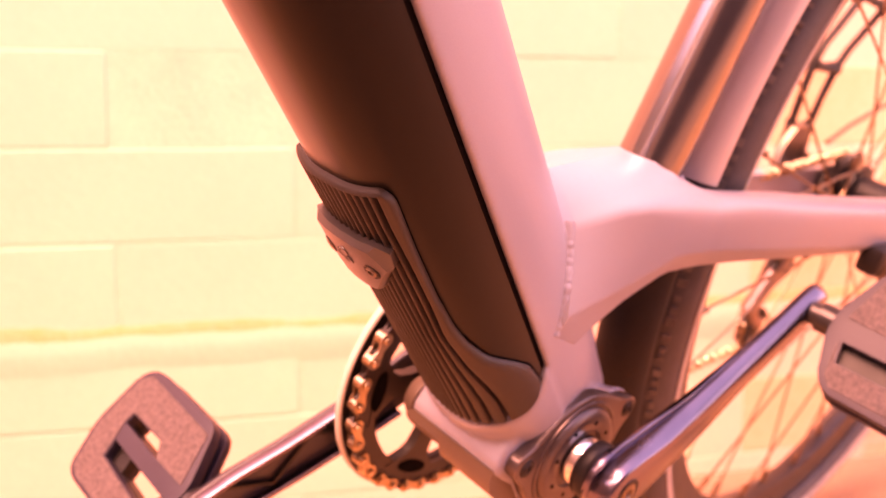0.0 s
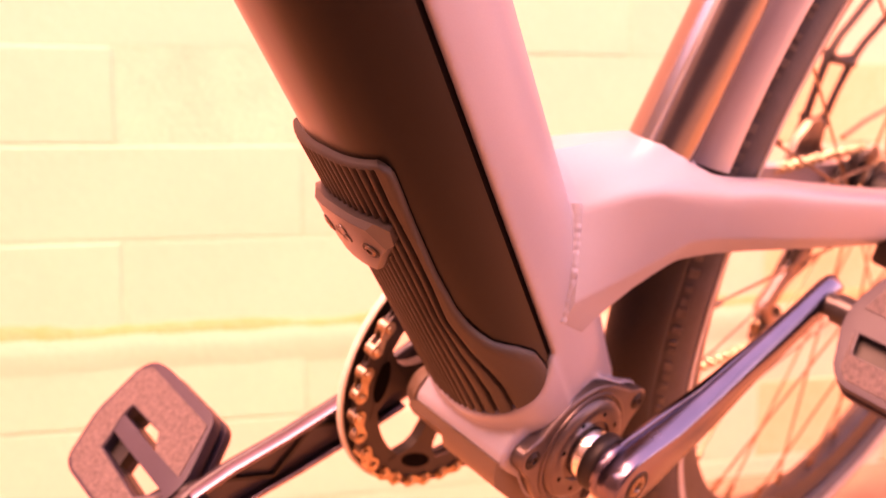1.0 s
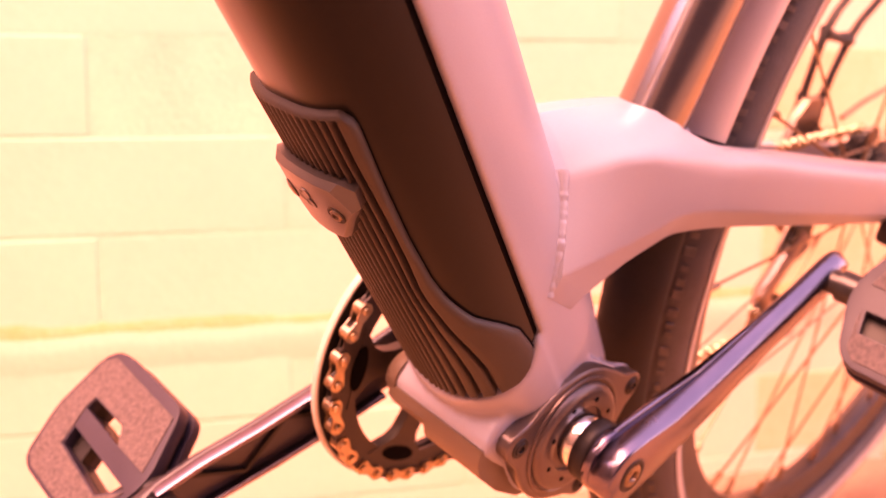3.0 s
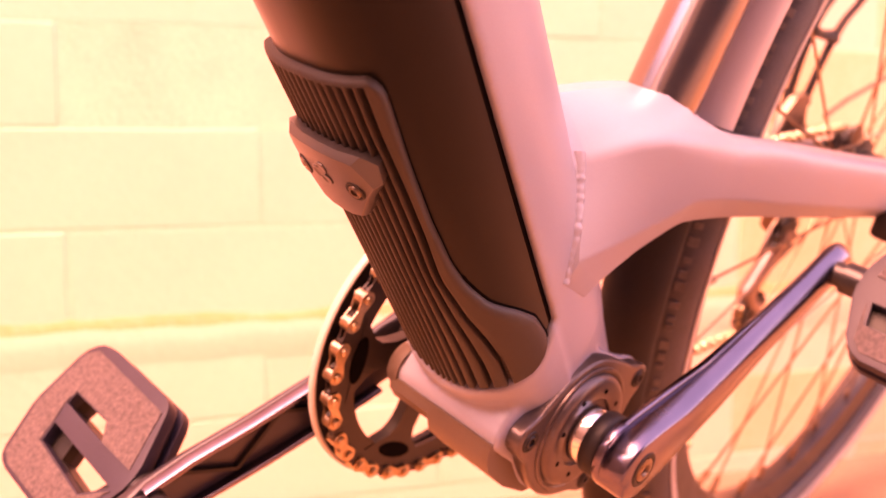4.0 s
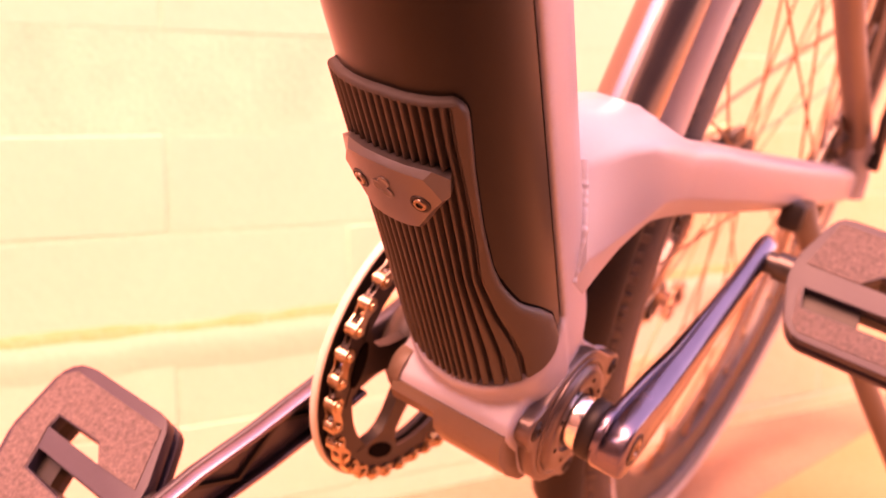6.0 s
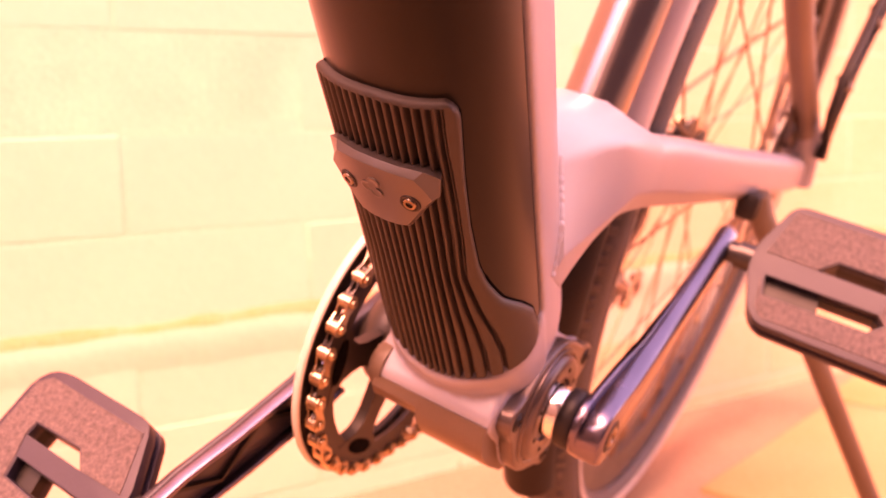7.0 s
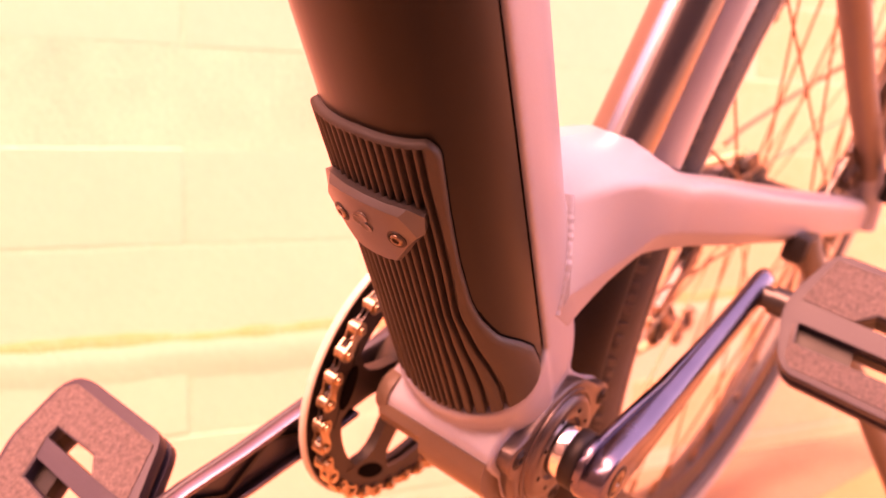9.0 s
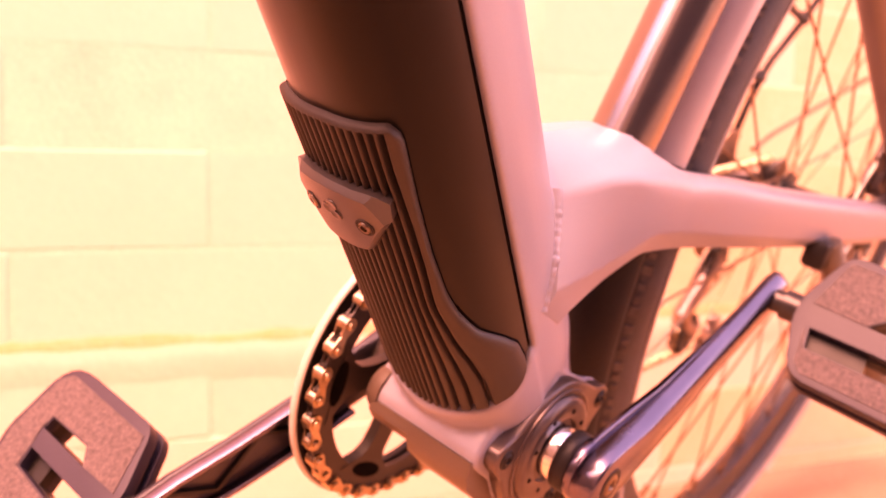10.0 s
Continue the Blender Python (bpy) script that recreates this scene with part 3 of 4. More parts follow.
def arm_loft(rows, sgn, power=4.0, n=28):
    rings = []
    for t, v0, v1, ya, yb in rows:
        cv, cy, hv, hy = (v0 + v1) / 2, (ya + yb) / 2, (v1 - v0) / 2, (yb - ya) / 2
        rings.append([arm_point(t, cv + hv * math.copysign(abs(math.cos(a)) ** (2 / power), math.cos(a)), cy + hy * math.copysign(abs(math.sin(a)) ** (2 / power), math.sin(a)), sgn) for a in [2 * math.pi * k / n + 0.01 for k in range(n)]])
    return loft(rings)


left_rows = [(-15.6, -2, 2, -73.5, -60.5), (-15, -5, 4.6, -74.4, -59.4), (-13, -9.2, 8.4, -75, -59.0), (-9, -13, 12.2, -75.2, -58.8), (-4, -15, 14.4, -75.2, -58.8), (2, -15.6, 15, -75.2, -58.8), (14, -15.6, 14, -75.4, -59.2), (34, -15, 11.8, -75.6, -60.2), (60, -14.4, 10.2, -76, -62.5), (100, -13.4, 9.2, -76.5, -63.5), (140, -12.4, 9.2, -77.5, -64.5), (158, -12, 10, -78, -65), (168, -11, 9.6, -78, -65), (175, -8, 7.4, -77.5, -65.5), (178.5, -4, 4, -76.5, -66.5)]


def crank_loft(rows):
    """A box-section arm: bevelled edges, a groove along its upper side that runs out at both ends."""
    rings = []
    for t, v0, v1, yo, yi in rows:
        h, w = v1 - v0, yi - yo
        e = min(1.0, h / 14.0)
        k = min(1.0, max(0.0, (166 - t) / 30))
        drop = 5.0 * min(1.0, max(0.0, (t - 6) / 26))
        g = 0.26 + 0.16 * min(1.0, max(0.0, (t - 8) / 80))
        sec = [(v1 - 3.4 * e, yi), (v1 - 1.6 * e, yi - 0.5), (v1 - 0.5 * e, yi - 1.6), (v1, yi - 2.6), (v1, yi - (g - 0.06) * w), (v1 - 0.6 * k, yi - (g - 0.03) * w), (v1 - 2.0 * k, yi - g * w), (v1 - 1.9 * k, yi - (g + 0.05) * w), (v1 - 0.9 * k - 0.1 * drop, yi - (g + 0.13) * w),
               (v1 - 0.8 * e - 0.8 * drop, yo + 1.5), (v1 - 1.4 * e - 0.9 * drop, yo + 0.6), (v1 - 2.4 * e - drop, yo), (v0 + 2.2 * e, yo), (v0 + 0.7 * e, yo + 0.7), (v0, yo + 2.2), (v0, yi - 1.5), (v0 + 1.5 * e, yi)]
        turn = min(1.0, max(0.0, (t - 46) / 70))
        turn = turn * turn * (3 - 2 * turn)
        vc, yc, hv, hy = (v0 + v1) / 2, (yo + yi) / 2, h / 2, w / 2
        round_ = []
        for v, y in sec:
            p, q = (v - vc) / hv, (y - yc) / hy
            f = 1 + turn * (1.04 / math.hypot(p, q) - 1)
            round_.append((vc + hv * p * f, yc + hy * q * f))
        rings.append([arm_point(t, v, y, 1) for v, y in round_])
    return loft(rings)


arm_l = part("crank_arm", crank_loft(left_rows), CRANK, bike, "glossy black crank arm on the open side", sharp=55)
part("crank_boss", lathe([(-58.0, 12.8), (-58.4, 13.8), (-59.4, 15.2), (-62.2, 15.6), (-63.0, 15.2)], 56), CRANK, arm_l)
screw(arm_l, Matrix.Translation((0, -75.4, 0)), 5.6, SCREW, True, "crank bolt with a socket")

INNER_T, INNER_Y = [-20, 24, 60, 100, 135, 180], [57, 57, 58.5, 63, 68.5, 70]


def inner(t):
    """The inner face of the arm behind the chainring, which flares out towards its pedal."""
    return float(np.interp(t, INNER_T, INNER_Y))


right_rows = [(t, -h, h + (3 if 20 < t < 155 else 0), inner(t) + (5 if 20 < t < 155 else 0), inner(t) + 10) for t, h in ((-17, 10), (-8, 17), (6, 18), (21, 16.5), (60, 13.8), (100, 13), (130, 12.6), (150, 12.2), (164, 12.2), (173, 8.5), (176, 4))]
# darker copy of the crank finish: shade behind the chainring is in its colour
SHADED_ARM = material("shaded_crank_arm", (0.030, 0.026, 0.034), 0.34, 0.2, spread=0.15, scale=40, grain=1500, bump=0.06, depth=0.0002)
arm_r = part("crank_arm", arm_loft(right_rows, -1, 5.0), SHADED_ARM, bike, "glossy black crank arm behind the chainring")
for v in (-1, 1):
    wall_ = arm_loft([(t, v * h - 1.5 + 1.5 * (1 + v), v * h + 1.5 + 1.5 * (1 + v), inner(t), inner(t) + 6) for t, h in ((34, 13.8), (60, 12.2), (100, 11.4), (130, 11.0), (146, 10.6), (153, 10.4))], -1, 6.0, 16)
    part("flange_edge", wall_, CRANK, arm_r)
ends = [28, 58, 86, 113, 138]
for i, (t0, t1) in enumerate(zip(ends, ends[1:])):
    v0, v1 = (-9, 9) if i % 2 == 0 else (9, -9)
    rib = loft([[arm_point(t, v + dv, y, -1) for dv, y in ((-1.2, inner(t) + 2.5), (1.2, inner(t) + 2.5), (1.2, inner(t) + 6), (-1.2, inner(t) + 6))] for t, v in ((t0, v0), (t1, v1))])
    part("rib", rib, BLACK, arm_r, smoothed=False)
part("pedal_eye", lathe([(62.5, 11), (61.5, 12), (72, 12.4)], 28, -CRL * math.cos(CA), -CRL * math.sin(CA)), SHADED_ARM, arm_r)

# ---- chainring, guard and chain ----
PITCH, RR, RY = 12.7, 72.9, 43.5
TEETH = 36


def toothed(a):
    k = (a * TEETH / (2 * math.pi) + 0.5) % 1.0
    d = abs(k - 0.5) * 2
    return 69.6 + 5.4 * max(0.0, min(1.0, (0.72 - d) / 0.5))


ring = part("chainring", ring_plate(toothed, 60.4, RY - 1.1, RY + 1.1, 360), RING, bike, "dark worn chainring with thirty-six teeth", sharp=30)
for k in range(5):
    a = radians(250 + 72 * k)
    rad, tan = Vector((math.cos(a), 0, math.sin(a))), Vector((-math.sin(a), 0, math.cos(a)))
    prof = [(14, 12), (26, 8.5), (40, 6.6), (48, 7.2), (53, 10), (57, 15.5), (62, 22)]
    ol = [rad * r + tan * w for r, w in prof] + [rad * r - tan * w for r, w in prof[::-1]]
    sp = bmesh.new()
    prism([(p.x, p.z) for p in ol], RY - 1.5, RY + 4.5, 1.0, 2, bm=sp)
    arm = part("spider_arm", sp, RING, ring)
    # near-black oval cap gives the shade of an opening, none is cut
    hole = lathe([(RY - 1.3, 12.0), (RY - 1.8, 12.0), (RY - 1.8, 0)], 24)
    bmesh.ops.scale(hole, vec=(1, 1, 0.36), verts=hole.verts)
    bmesh.ops.rotate(hole, cent=(0, 0, 0), matrix=Matrix.Rotation(-(a - math.pi / 2), 3, "Y"), verts=hole.verts)
    bmesh.ops.translate(hole, vec=rad * 60.2, verts=hole.verts)
    part("ring_window_cap", hole, GAP, ring)
part("spider_hub", lathe([(37, 16), (37.5, 25), (44, 27), (51, 26), (56, 22), (60, 18), (60, 0)], 40), RING, ring)
guard = part("chain_guard", lathe([(50.2, 64), (49.6, 65), (49.6, 76.2), (50.2, 76.9), (53.2, 76.9), (53.8, 76.2), (54, 64), (50.2, 64)], 120, caps=False), BLACK, bike, "black chain guard disc")
part("guard_rim", lathe([(49.6, 76.6), (49.2, 77.0), (49.2, 77.9), (49.9, 78.5), (52.6, 78.5), (53.4, 77.9), (53.4, 76.6), (49.6, 76.6)], 120, caps=False), GUARD, guard, "cream rim of the chain guard")

HUB = (441.0, 89.0)
CASS_R = 31.0
PULLEY = (384.0, -40.0)


def chain_path():
    pts, a_up = [], radians(94.5)
    top_ring = Vector((RR * math.cos(a_up), RR * math.sin(a_up)))
    top_cass = Vector((HUB[0] + CASS_R * math.cos(a_up), HUB[1] + CASS_R * math.sin(a_up)))
    pts += [top_cass.lerp(top_ring, k / 40) for k in range(40)]
    a_dn = radians(279)
    pts += [Vector((RR * math.cos(a), RR * math.sin(a))) for a in [a_up + (a_dn - a_up) * k / 90 for k in range(91)]]
    low = Vector((PULLEY[0], PULLEY[1] - 19))
    pts += [pts[-1].lerp(low, k / 40) for k in range(1, 41)]
    return pts


def spaced(pts, step):
    out, left = [pts[0]], step
    for a, b in zip(pts, pts[1:]):
        d = (b - a).length
        while d >= left:
            a = a.lerp(b, left / d)
            out.append(a)
            d, left = (b - a).length, step
        left -= d
    return out


CP = spaced(chain_path(), PITCH)
pins = bmesh.new()
for p in CP:
    merge(pins, lathe([(RY - 4.6, 1.7), (RY - 4.3, 2.1), (RY - 2.4, 2.1), (RY - 2.4, 3.9), (RY + 2.4, 3.9), (RY + 2.4, 2.1), (RY + 4.3, 2.1), (RY + 4.6, 1.7)], 12, p.x, p.y))
chain = part("chain", pins, CHAINM, bike, "oiled roller chain")


def link_mesh(name, gap, thick, r, waist, mat):
    outline = []
    for k in range(9):
        a = radians(-90 + 180 * k / 8)
        outline.append((PITCH / 2 + r * math.cos(a), r * math.sin(a)))
    outline.append((0, waist))
    for k in range(9):
        a = radians(90 + 180 * k / 8)
        outline.append((-PITCH / 2 + r * math.cos(a), r * math.sin(a)))
    outline.append((0, -waist))
    b = bmesh.new()
    for sy in (-1, 1):
        y0, y1 = sorted((sy * gap, sy * (gap + thick)))
        prism(outline, y0, y1, 0.35, 1, bm=b)
    bmesh.ops.recalc_face_normals(b, faces=b.faces)
    bmesh.ops.scale(b, vec=(MM, MM, MM), verts=b.verts)
    me = bpy.data.meshes.new(name)
    b.to_mesh(me)
    b.free()
    me.materials.append(mat)
    return me


OUTER, INNER = link_mesh("outer_link", 1.9, 1.0, 3.8, 2.0, CHAINM), link_mesh("inner_link", 1.0, 0.9, 3.3, 2.0, LINKM)
for i, (a, b_) in enumerate(zip(CP, CP[1:])):
    ob = new("outer_link" if i % 2 else "inner_link", OUTER if i % 2 else INNER)
    ob.parent = chain
    d = b_ - a
    ob.matrix_local = Matrix.Translation(((a.x + b_.x) / 2 * MM, RY * MM, (a.y + b_.y) / 2 * MM)) @ Matrix.Rotation(-math.atan2(d.y, d.x), 4, "Y")


# ---- pedals ----
def pedal_outline(k, j, far=False):
    """Half-length u against y: a platform with cut corners, pointed towards its crank."""
    if far:
        return [(x * k, y * j) for x, y in ((-41, 20), (-42, 96), (-38, 106), (-24, 112), (27, 112), (36, 107), (39, 98), (39, 19), (35, 13), (6, 3), (-9, 3), (-34, 12))]
    return [(x * k, y * j) for x, y in ((-39, 18), (-39, 74), (-35, 83), (-7, 94), (27, 94), (36, 88), (39, 77), (39, 19), (35, 13), (6, -2), (-7, -2), (-33, 11))]


def rounded(loop):
    """Cuts each corner of a closed outline."""
    out = []
    for i, (x, y) in enumerate(loop):
        for (qx, qy) in (loop[i - 1], loop[(i + 1) % len(loop)]):
            k = min(0.25, 3.0 / max(math.hypot(qx - x, qy - y), 1e-6))
            out.append((x + (qx - x) * k, y + (qy - y) * k))
    return out


def pedal_thing(parent, centre, u_dir, side, size, label):
    """A platform pedal whose spindle runs outwards from centre; side is the sign of y away from the bicycle."""
    u = Vector((u_dir[0], 0, u_dir[1])).normalized()
    nrm = Vector((0, side, 0)).cross(u).normalized()
    if nrm.z < 0:
        nrm = -nrm
    m = Matrix((u, Vector((0, side, 0)), nrm)).transposed().to_4x4()
    m.translation = Vector(centre)
    w, k, j = 95.0 * size[1], size[0], size[1]
    # slots and tape in millimetres: the long slot, the short one, and what is open below them
    if side > 0:
        long_, short = [(-7.4, 5), (-18.6, 16), (-15.8, 57.4), (-6.6, 59.8)], [(2.8, 28), (10, 35.4), (9.4, 63.2), (3.2, 63.4)]
        through = [[(-8, 14), (-18.0, 18), (-16.2, 46), (-7.4, 48)], short]
        rim_ = [(29.8, 13), (30.2, 73), (25, 79), (-6, 79), (-30.5, 69.6), (-33.6, 62), (-33.6, 18), (-28, 12.6)]
    else:
        long_, short = [(-10.4, 13.6), (-22.2, 16.4), (-21.8, 72), (-15, 79), (-10.2, 74)], [(2.6, 38), (10.8, 46.6), (10.6, 72), (2.2, 76)]
        through = [[(-11, 44), (-21.6, 46), (-21.2, 72), (-15, 78), (-11, 73)], short]
        rim_ = [(33, 16), (33.4, 94), (28, 102), (-22, 102), (-32, 98), (-36, 90), (-36, 20), (-31, 15)]

    def slab(z0, z1, inset, bev, holes):
        b = bmesh.new()
        o = pedal_outline(k, j, side < 0)
        cx, cy = 0.0, w / 2
        o = rounded(o)
        o = [(x - math.copysign(min(inset, abs(x)), x), y + (inset if y < cy else -inset)) for x, y in o]
        edges = []
        for loop in [o] + holes:
            vs = [b.verts.new((x, y, z1)) for x, y in loop]
            edges += [b.edges.new((vs[i], vs[(i + 1) % len(vs)])) for i in range(len(vs))]
        bmesh.ops.triangle_fill(b, edges=edges, use_beauty=True)
        ext = bmesh.ops.extrude_face_region(b, geom=list(b.faces))
        bmesh.ops.translate(b, vec=(0, 0, z0 - z1), verts=[v for v in ext["geom"] if isinstance(v, bmesh.types.BMVert)])
        bmesh.ops.recalc_face_normals(b, faces=b.faces)
        if bev:
            es = [e for e in b.edges if len(e.link_faces) == 2 and e.calc_face_angle(0) > radians(50)]
            bmesh.ops.bevel(b, geom=es, offset=bev, segments=2, profile=0.7, affect="EDGES", clamp_overlap=True)
        bmesh.ops.transform(b, matrix=m, verts=b.verts)
        return b

    body = part("pedal", slab(1.6, 9.2, 0, 2.6, [long_, short]), PEDAL, parent, label, sharp=35)
    part("lower_plate", slab(-9.2, -3.6, 0, 1.5, through), PEDAL, body, sharp=35)
    part("core", slab(-4.0, 2.2, 3.0, 0, through), BLACK, body, "black recessed core", smoothed=False)
    left_, right_ = long_[0][0] - 0.6, short[0][0] + 0.6
    notch = [(left_, long_[0][1] - 2.4)] + [(x - 0.8, y + (0.8 if y > 40 else -0.8)) for x, y in long_[1:]] + [(x + (0.8 if i in (1, 2) else 0), y + (0.8 if i > 1 else -0.8)) for i, (x, y) in reversed(list(enumerate(short)))] + [(right_, 3.0 if side > 0 else 9.0)]
    for z0, z1 in ((9.0, 9.7), (-9.7, -9.0)):
        g = bmesh.new()
        vs = [g.verts.new((x, y, z1)) for x, y in rim_ + notch]
        es = [g.edges.new((vs[i], vs[(i + 1) % len(vs)])) for i in range(len(vs))]
        bmesh.ops.triangle_fill(g, edges=es, use_beauty=True)
        ext = bmesh.ops.extrude_face_region(g, geom=list(g.faces))
        bmesh.ops.translate(g, vec=(0, 0, z0 - z1), verts=[v for v in ext["geom"] if isinstance(v, bmesh.types.BMVert)])
        bmesh.ops.transform(g, matrix=m, verts=g.verts)
        part("grip_tape", g, GRIP, body, "speckled grit tape", smoothed=False)
    bar = tube([((long_[0][0] + short[0][0]) / 2, 3, 0), ((long_[0][0] + short[0][0]) / 2, 90 * j, 0)], 4.6, 24)
    bmesh.ops.transform(bar, matrix=m, verts=bar.verts)
    part("axle_sleeve", bar, PEDAL, body)
    stub = lathe([(-18, 6.5), (-6, 6.5), (-6, 8.4), (3, 8.4)], 24)
    bmesh.ops.transform(stub, matrix=m, verts=stub.verts)
    part("spindle", stub, RIMM, body, "dark steel pedal spindle")
    return body


PX, PZ = CRL * math.cos(CA), CRL * math.sin(CA)
pedal_thing(bike, (PX, -88, PZ), (0.586, 0.81), -1, (0.97, 0.96), "dark grey platform pedal with two slots")
pedal_thing(bike, (-135.5, 83, -69), (0.707, 0.707), 1, (0.92, 0.87), "dark grey platform pedal beside the wall")

# ---- rear wheel ----
HX, HZ = HUB


def ringed(prof, n=180):
    rings = [[(HX + r * math.cos(2 * math.pi * k / n), y, HZ + r * math.sin(2 * math.pi * k / n)) for k in range(n)] for r, y in prof + prof[:1]]
    b = loft(rings, caps=False)
    bmesh.ops.remove_doubles(b, verts=b.verts, dist=0.001)
    return b


WY = -2.0
tyre_sec = [(328 + 22 * math.sin(radians(a)), WY + 22.5 * math.cos(radians(a))) for a in range(-50, 231, 14)]
wheel = part("rear_wheel", lathe([(-56, 6), (-56, 9), (-52, 16), (-36, 17), (-33, 28), (-29, 28), (-27, 17), (20, 17), (22, 26), (26, 26), (28, 18), (56, 16), (58, 6), (58, 0)], 40, HX, HZ), BLACK, bike, "rear wheel with a black hub and dark spokes")
tyre = part("tyre", ringed(tyre_sec), TYRE, wheel, "dusty black tyre with small tread blocks")
stripe_sec = [(328 + 22.7 * math.sin(radians(a)), WY + 23.3 * math.cos(radians(a))) for a in range(186, 206, 4)]
part("sidewall_stripe", ringed(stripe_sec + [(r, y + 0.8) for r, y in stripe_sec[::-1]]), STRIPE, wheel, "pale reflective stripe round the tyre wall")
part("rim", ringed([(313, WY - 12), (313, WY + 12), (300, WY + 12), (286, WY + 7), (284, WY), (286, WY - 7), (300, WY - 12)]), RIMM, wheel, "black rim")
tread = bmesh.new()
block_seed = random.Random(5)
for k in range(250):
    a = 2 * math.pi * (k + block_seed.uniform(-0.25, 0.25)) / 250
    for yy, rr in ((17.5, 342.4), (-6 if k % 2 else 6, 349.4), (-17.0, 343.9)):
        tilt = Matrix.Rotation(-(a - math.pi / 2), 4, "Y") @ Matrix.Rotation(radians(-38 if yy > 10 else 38 if yy < -10 else 0), 4, "X")
        box(HX + rr * math.cos(a), WY + yy, HZ + rr * math.sin(a), 4.0 + block_seed.uniform(-1.4, 1.8), 4.6 + block_seed.uniform(-1.5, 1.5), 0.7 + block_seed.uniform(0, 0.7), 0, tilt, bm=tread)
tagged(part("tread", tread, TREAD, wheel, smoothed=False), kind="stuff")
NSP = 32
for k in range(NSP):
    sgn = -1 if k % 2 else 1
    a = 2 * math.pi * k / NSP
    lead = radians(62) * (1 if (k // 2) % 2 else -1)
    ya = WY - 31 if sgn < 0 else WY + 26
    r0 = 26.0
    p0 = (HX + r0 * math.cos(a + lead), ya, HZ + r0 * math.sin(a + lead))
    p1 = (HX + 288 * math.cos(a), WY + 2 * sgn, HZ + 288 * math.sin(a))
    part("spoke", tube([p0, p1], 1.0, 6), SPOKE, wheel)
    p2 = (HX + 272 * math.cos(a), WY + 3 * sgn, HZ + 272 * math.sin(a))
    part("nipple", tube([p2, p1], 2.3, 6), SPOKE, wheel)
for i, (r, y) in enumerate(((33, 34), (31, 37), (29, 40), (26, 43), (24, 46))):
    teeth = int(r / 2.05)
    part("sprocket", ring_plate(lambda a, r=r, teeth=teeth: r + 2.4 * math.sin(a * teeth), 15, y - 0.9, y + 0.9, 120, HX, HZ), RIMM, wheel)
rotor = part("brake_rotor", ring_plate(lambda a: 80 + 1.5 * math.sin(12 * a), 66, -48.8, -47, 96, HX, HZ), STEEL, wheel, "thin steel brake rotor")
for k in range(6):
    a = radians(60 * k)
    part("rotor_arm", tube([(HX + 16 * math.cos(a), -47.9, HZ + 16 * math.sin(a)), (HX + 68 * math.cos(a + 0.5), -47.9, HZ + 68 * math.sin(a + 0.5))], 3.2, 8, 0.3), STEEL, wheel)

# fender over the wheel
def arched(y, wide, r, rise):
    """An arched section, outer and inner skin, of a fender or flap."""
    skin_ = [(y + wide * math.sin(radians(a)), r + rise * math.cos(radians(a))) for a in range(-90, 91, 12)]
    return skin_ + [(y + (v - y) * 0.95, w - 1.4) for v, w in skin_[::-1]]


fr = []
for k in range(97):
    a = radians(18 + (173 - 18) * k / 96)
    fr.append([(HX + r * math.cos(a), y, HZ + r * math.sin(a)) for y, r in arched(WY, 21.0, 355, 14)])
part("fender", loft(fr), FENDER, bike, "smooth grey metal fender over the rear tyre")
flap = []
for k in range(25):
    a = radians(175.5 + 40 * k / 24)
    flap.append([(HX + r * math.cos(a), y, HZ + r * math.sin(a)) for y, r in arched(WY, 18.2, 356, 19)])
part("mud_flap", loft(flap), FLAP, bike, "black rubber flap before the tyre")


def rack_leg(y):
    """A slotted leg of the carrier: two rails that lean back, joined by webs round long openings."""
    front = [Vector(p) for p in ((386, 108), (384, 134), (383, 160), (383, 186), (392, 203), (405, 217), (430, 246), (462, 286), (500, 336))]
    rear = [Vector(p) for p in ((424, 108), (420, 132), (424, 158), (431, 184), (442, 200), (456, 213), (484, 241), (512, 276), (546, 326))]
    b = bmesh.new()
    for rail in (front if y > 0 else [Vector((414, 140)), Vector((402, 148))] + front[2:], rear if y > 0 else [Vector((428, 122)), Vector((424, 138))] + rear[2:]):
        tube([(p.x, y, p.y) for p in rail], [6.5, 4.6, 4.2, 4.8, 4.4, 4.4, 4.6, 4.6, 4.8], 10, 0.7, bm=b)
    for i in (1, 3, 6, 8) if y > 0 else (3, 6, 8):
        m_ = (front[i] + rear[i]) / 2
        tube([(front[i].x, y, front[i].y), (m_.x, y, m_.y - 1.5), (rear[i].x, y, rear[i].y)], [6.4, 4.0, 6.4], 10, 0.7, bm=b)
    if y > 0:
        merge(b, prism([(382, 140), (378, 112), (392, 98), (430, 98), (430, 112), (421, 138), (402, 130)], y - 2.5, y + 2.5, 1.0, 2))
    return part("rack_leg", b, BLACK, bike, "slotted black leg of the carrier")


part("fender_stay", tube([(441, 62, 122), (475, 62, 137), (600, 48, 192), (752, 24, 260)], 2.3, 10), SPOKE, bike, "thin dark wire stay of the fender")
rack_leg(-80)
rack_leg(75)

# brake caliper and rear mechanism
box(402, -49, 134, 28, 18, 20, 5, Matrix.Rotation(radians(24), 4, "Y"), bm=(cb := bmesh.new()))
tube([(396, -49, 140), (390, -48, 152), (398, -46, 166)], [6, 4.4, 3.0], 12, bm=cb)
caliper = part("brake_caliper", cb, CUP, bike, "black disc brake caliper")
for dx, dz in ((-8, 4), (8, -4)):
    screw(caliper, Matrix.Translation((402 + dx, -58.4, 134 + dz)), 3.4)
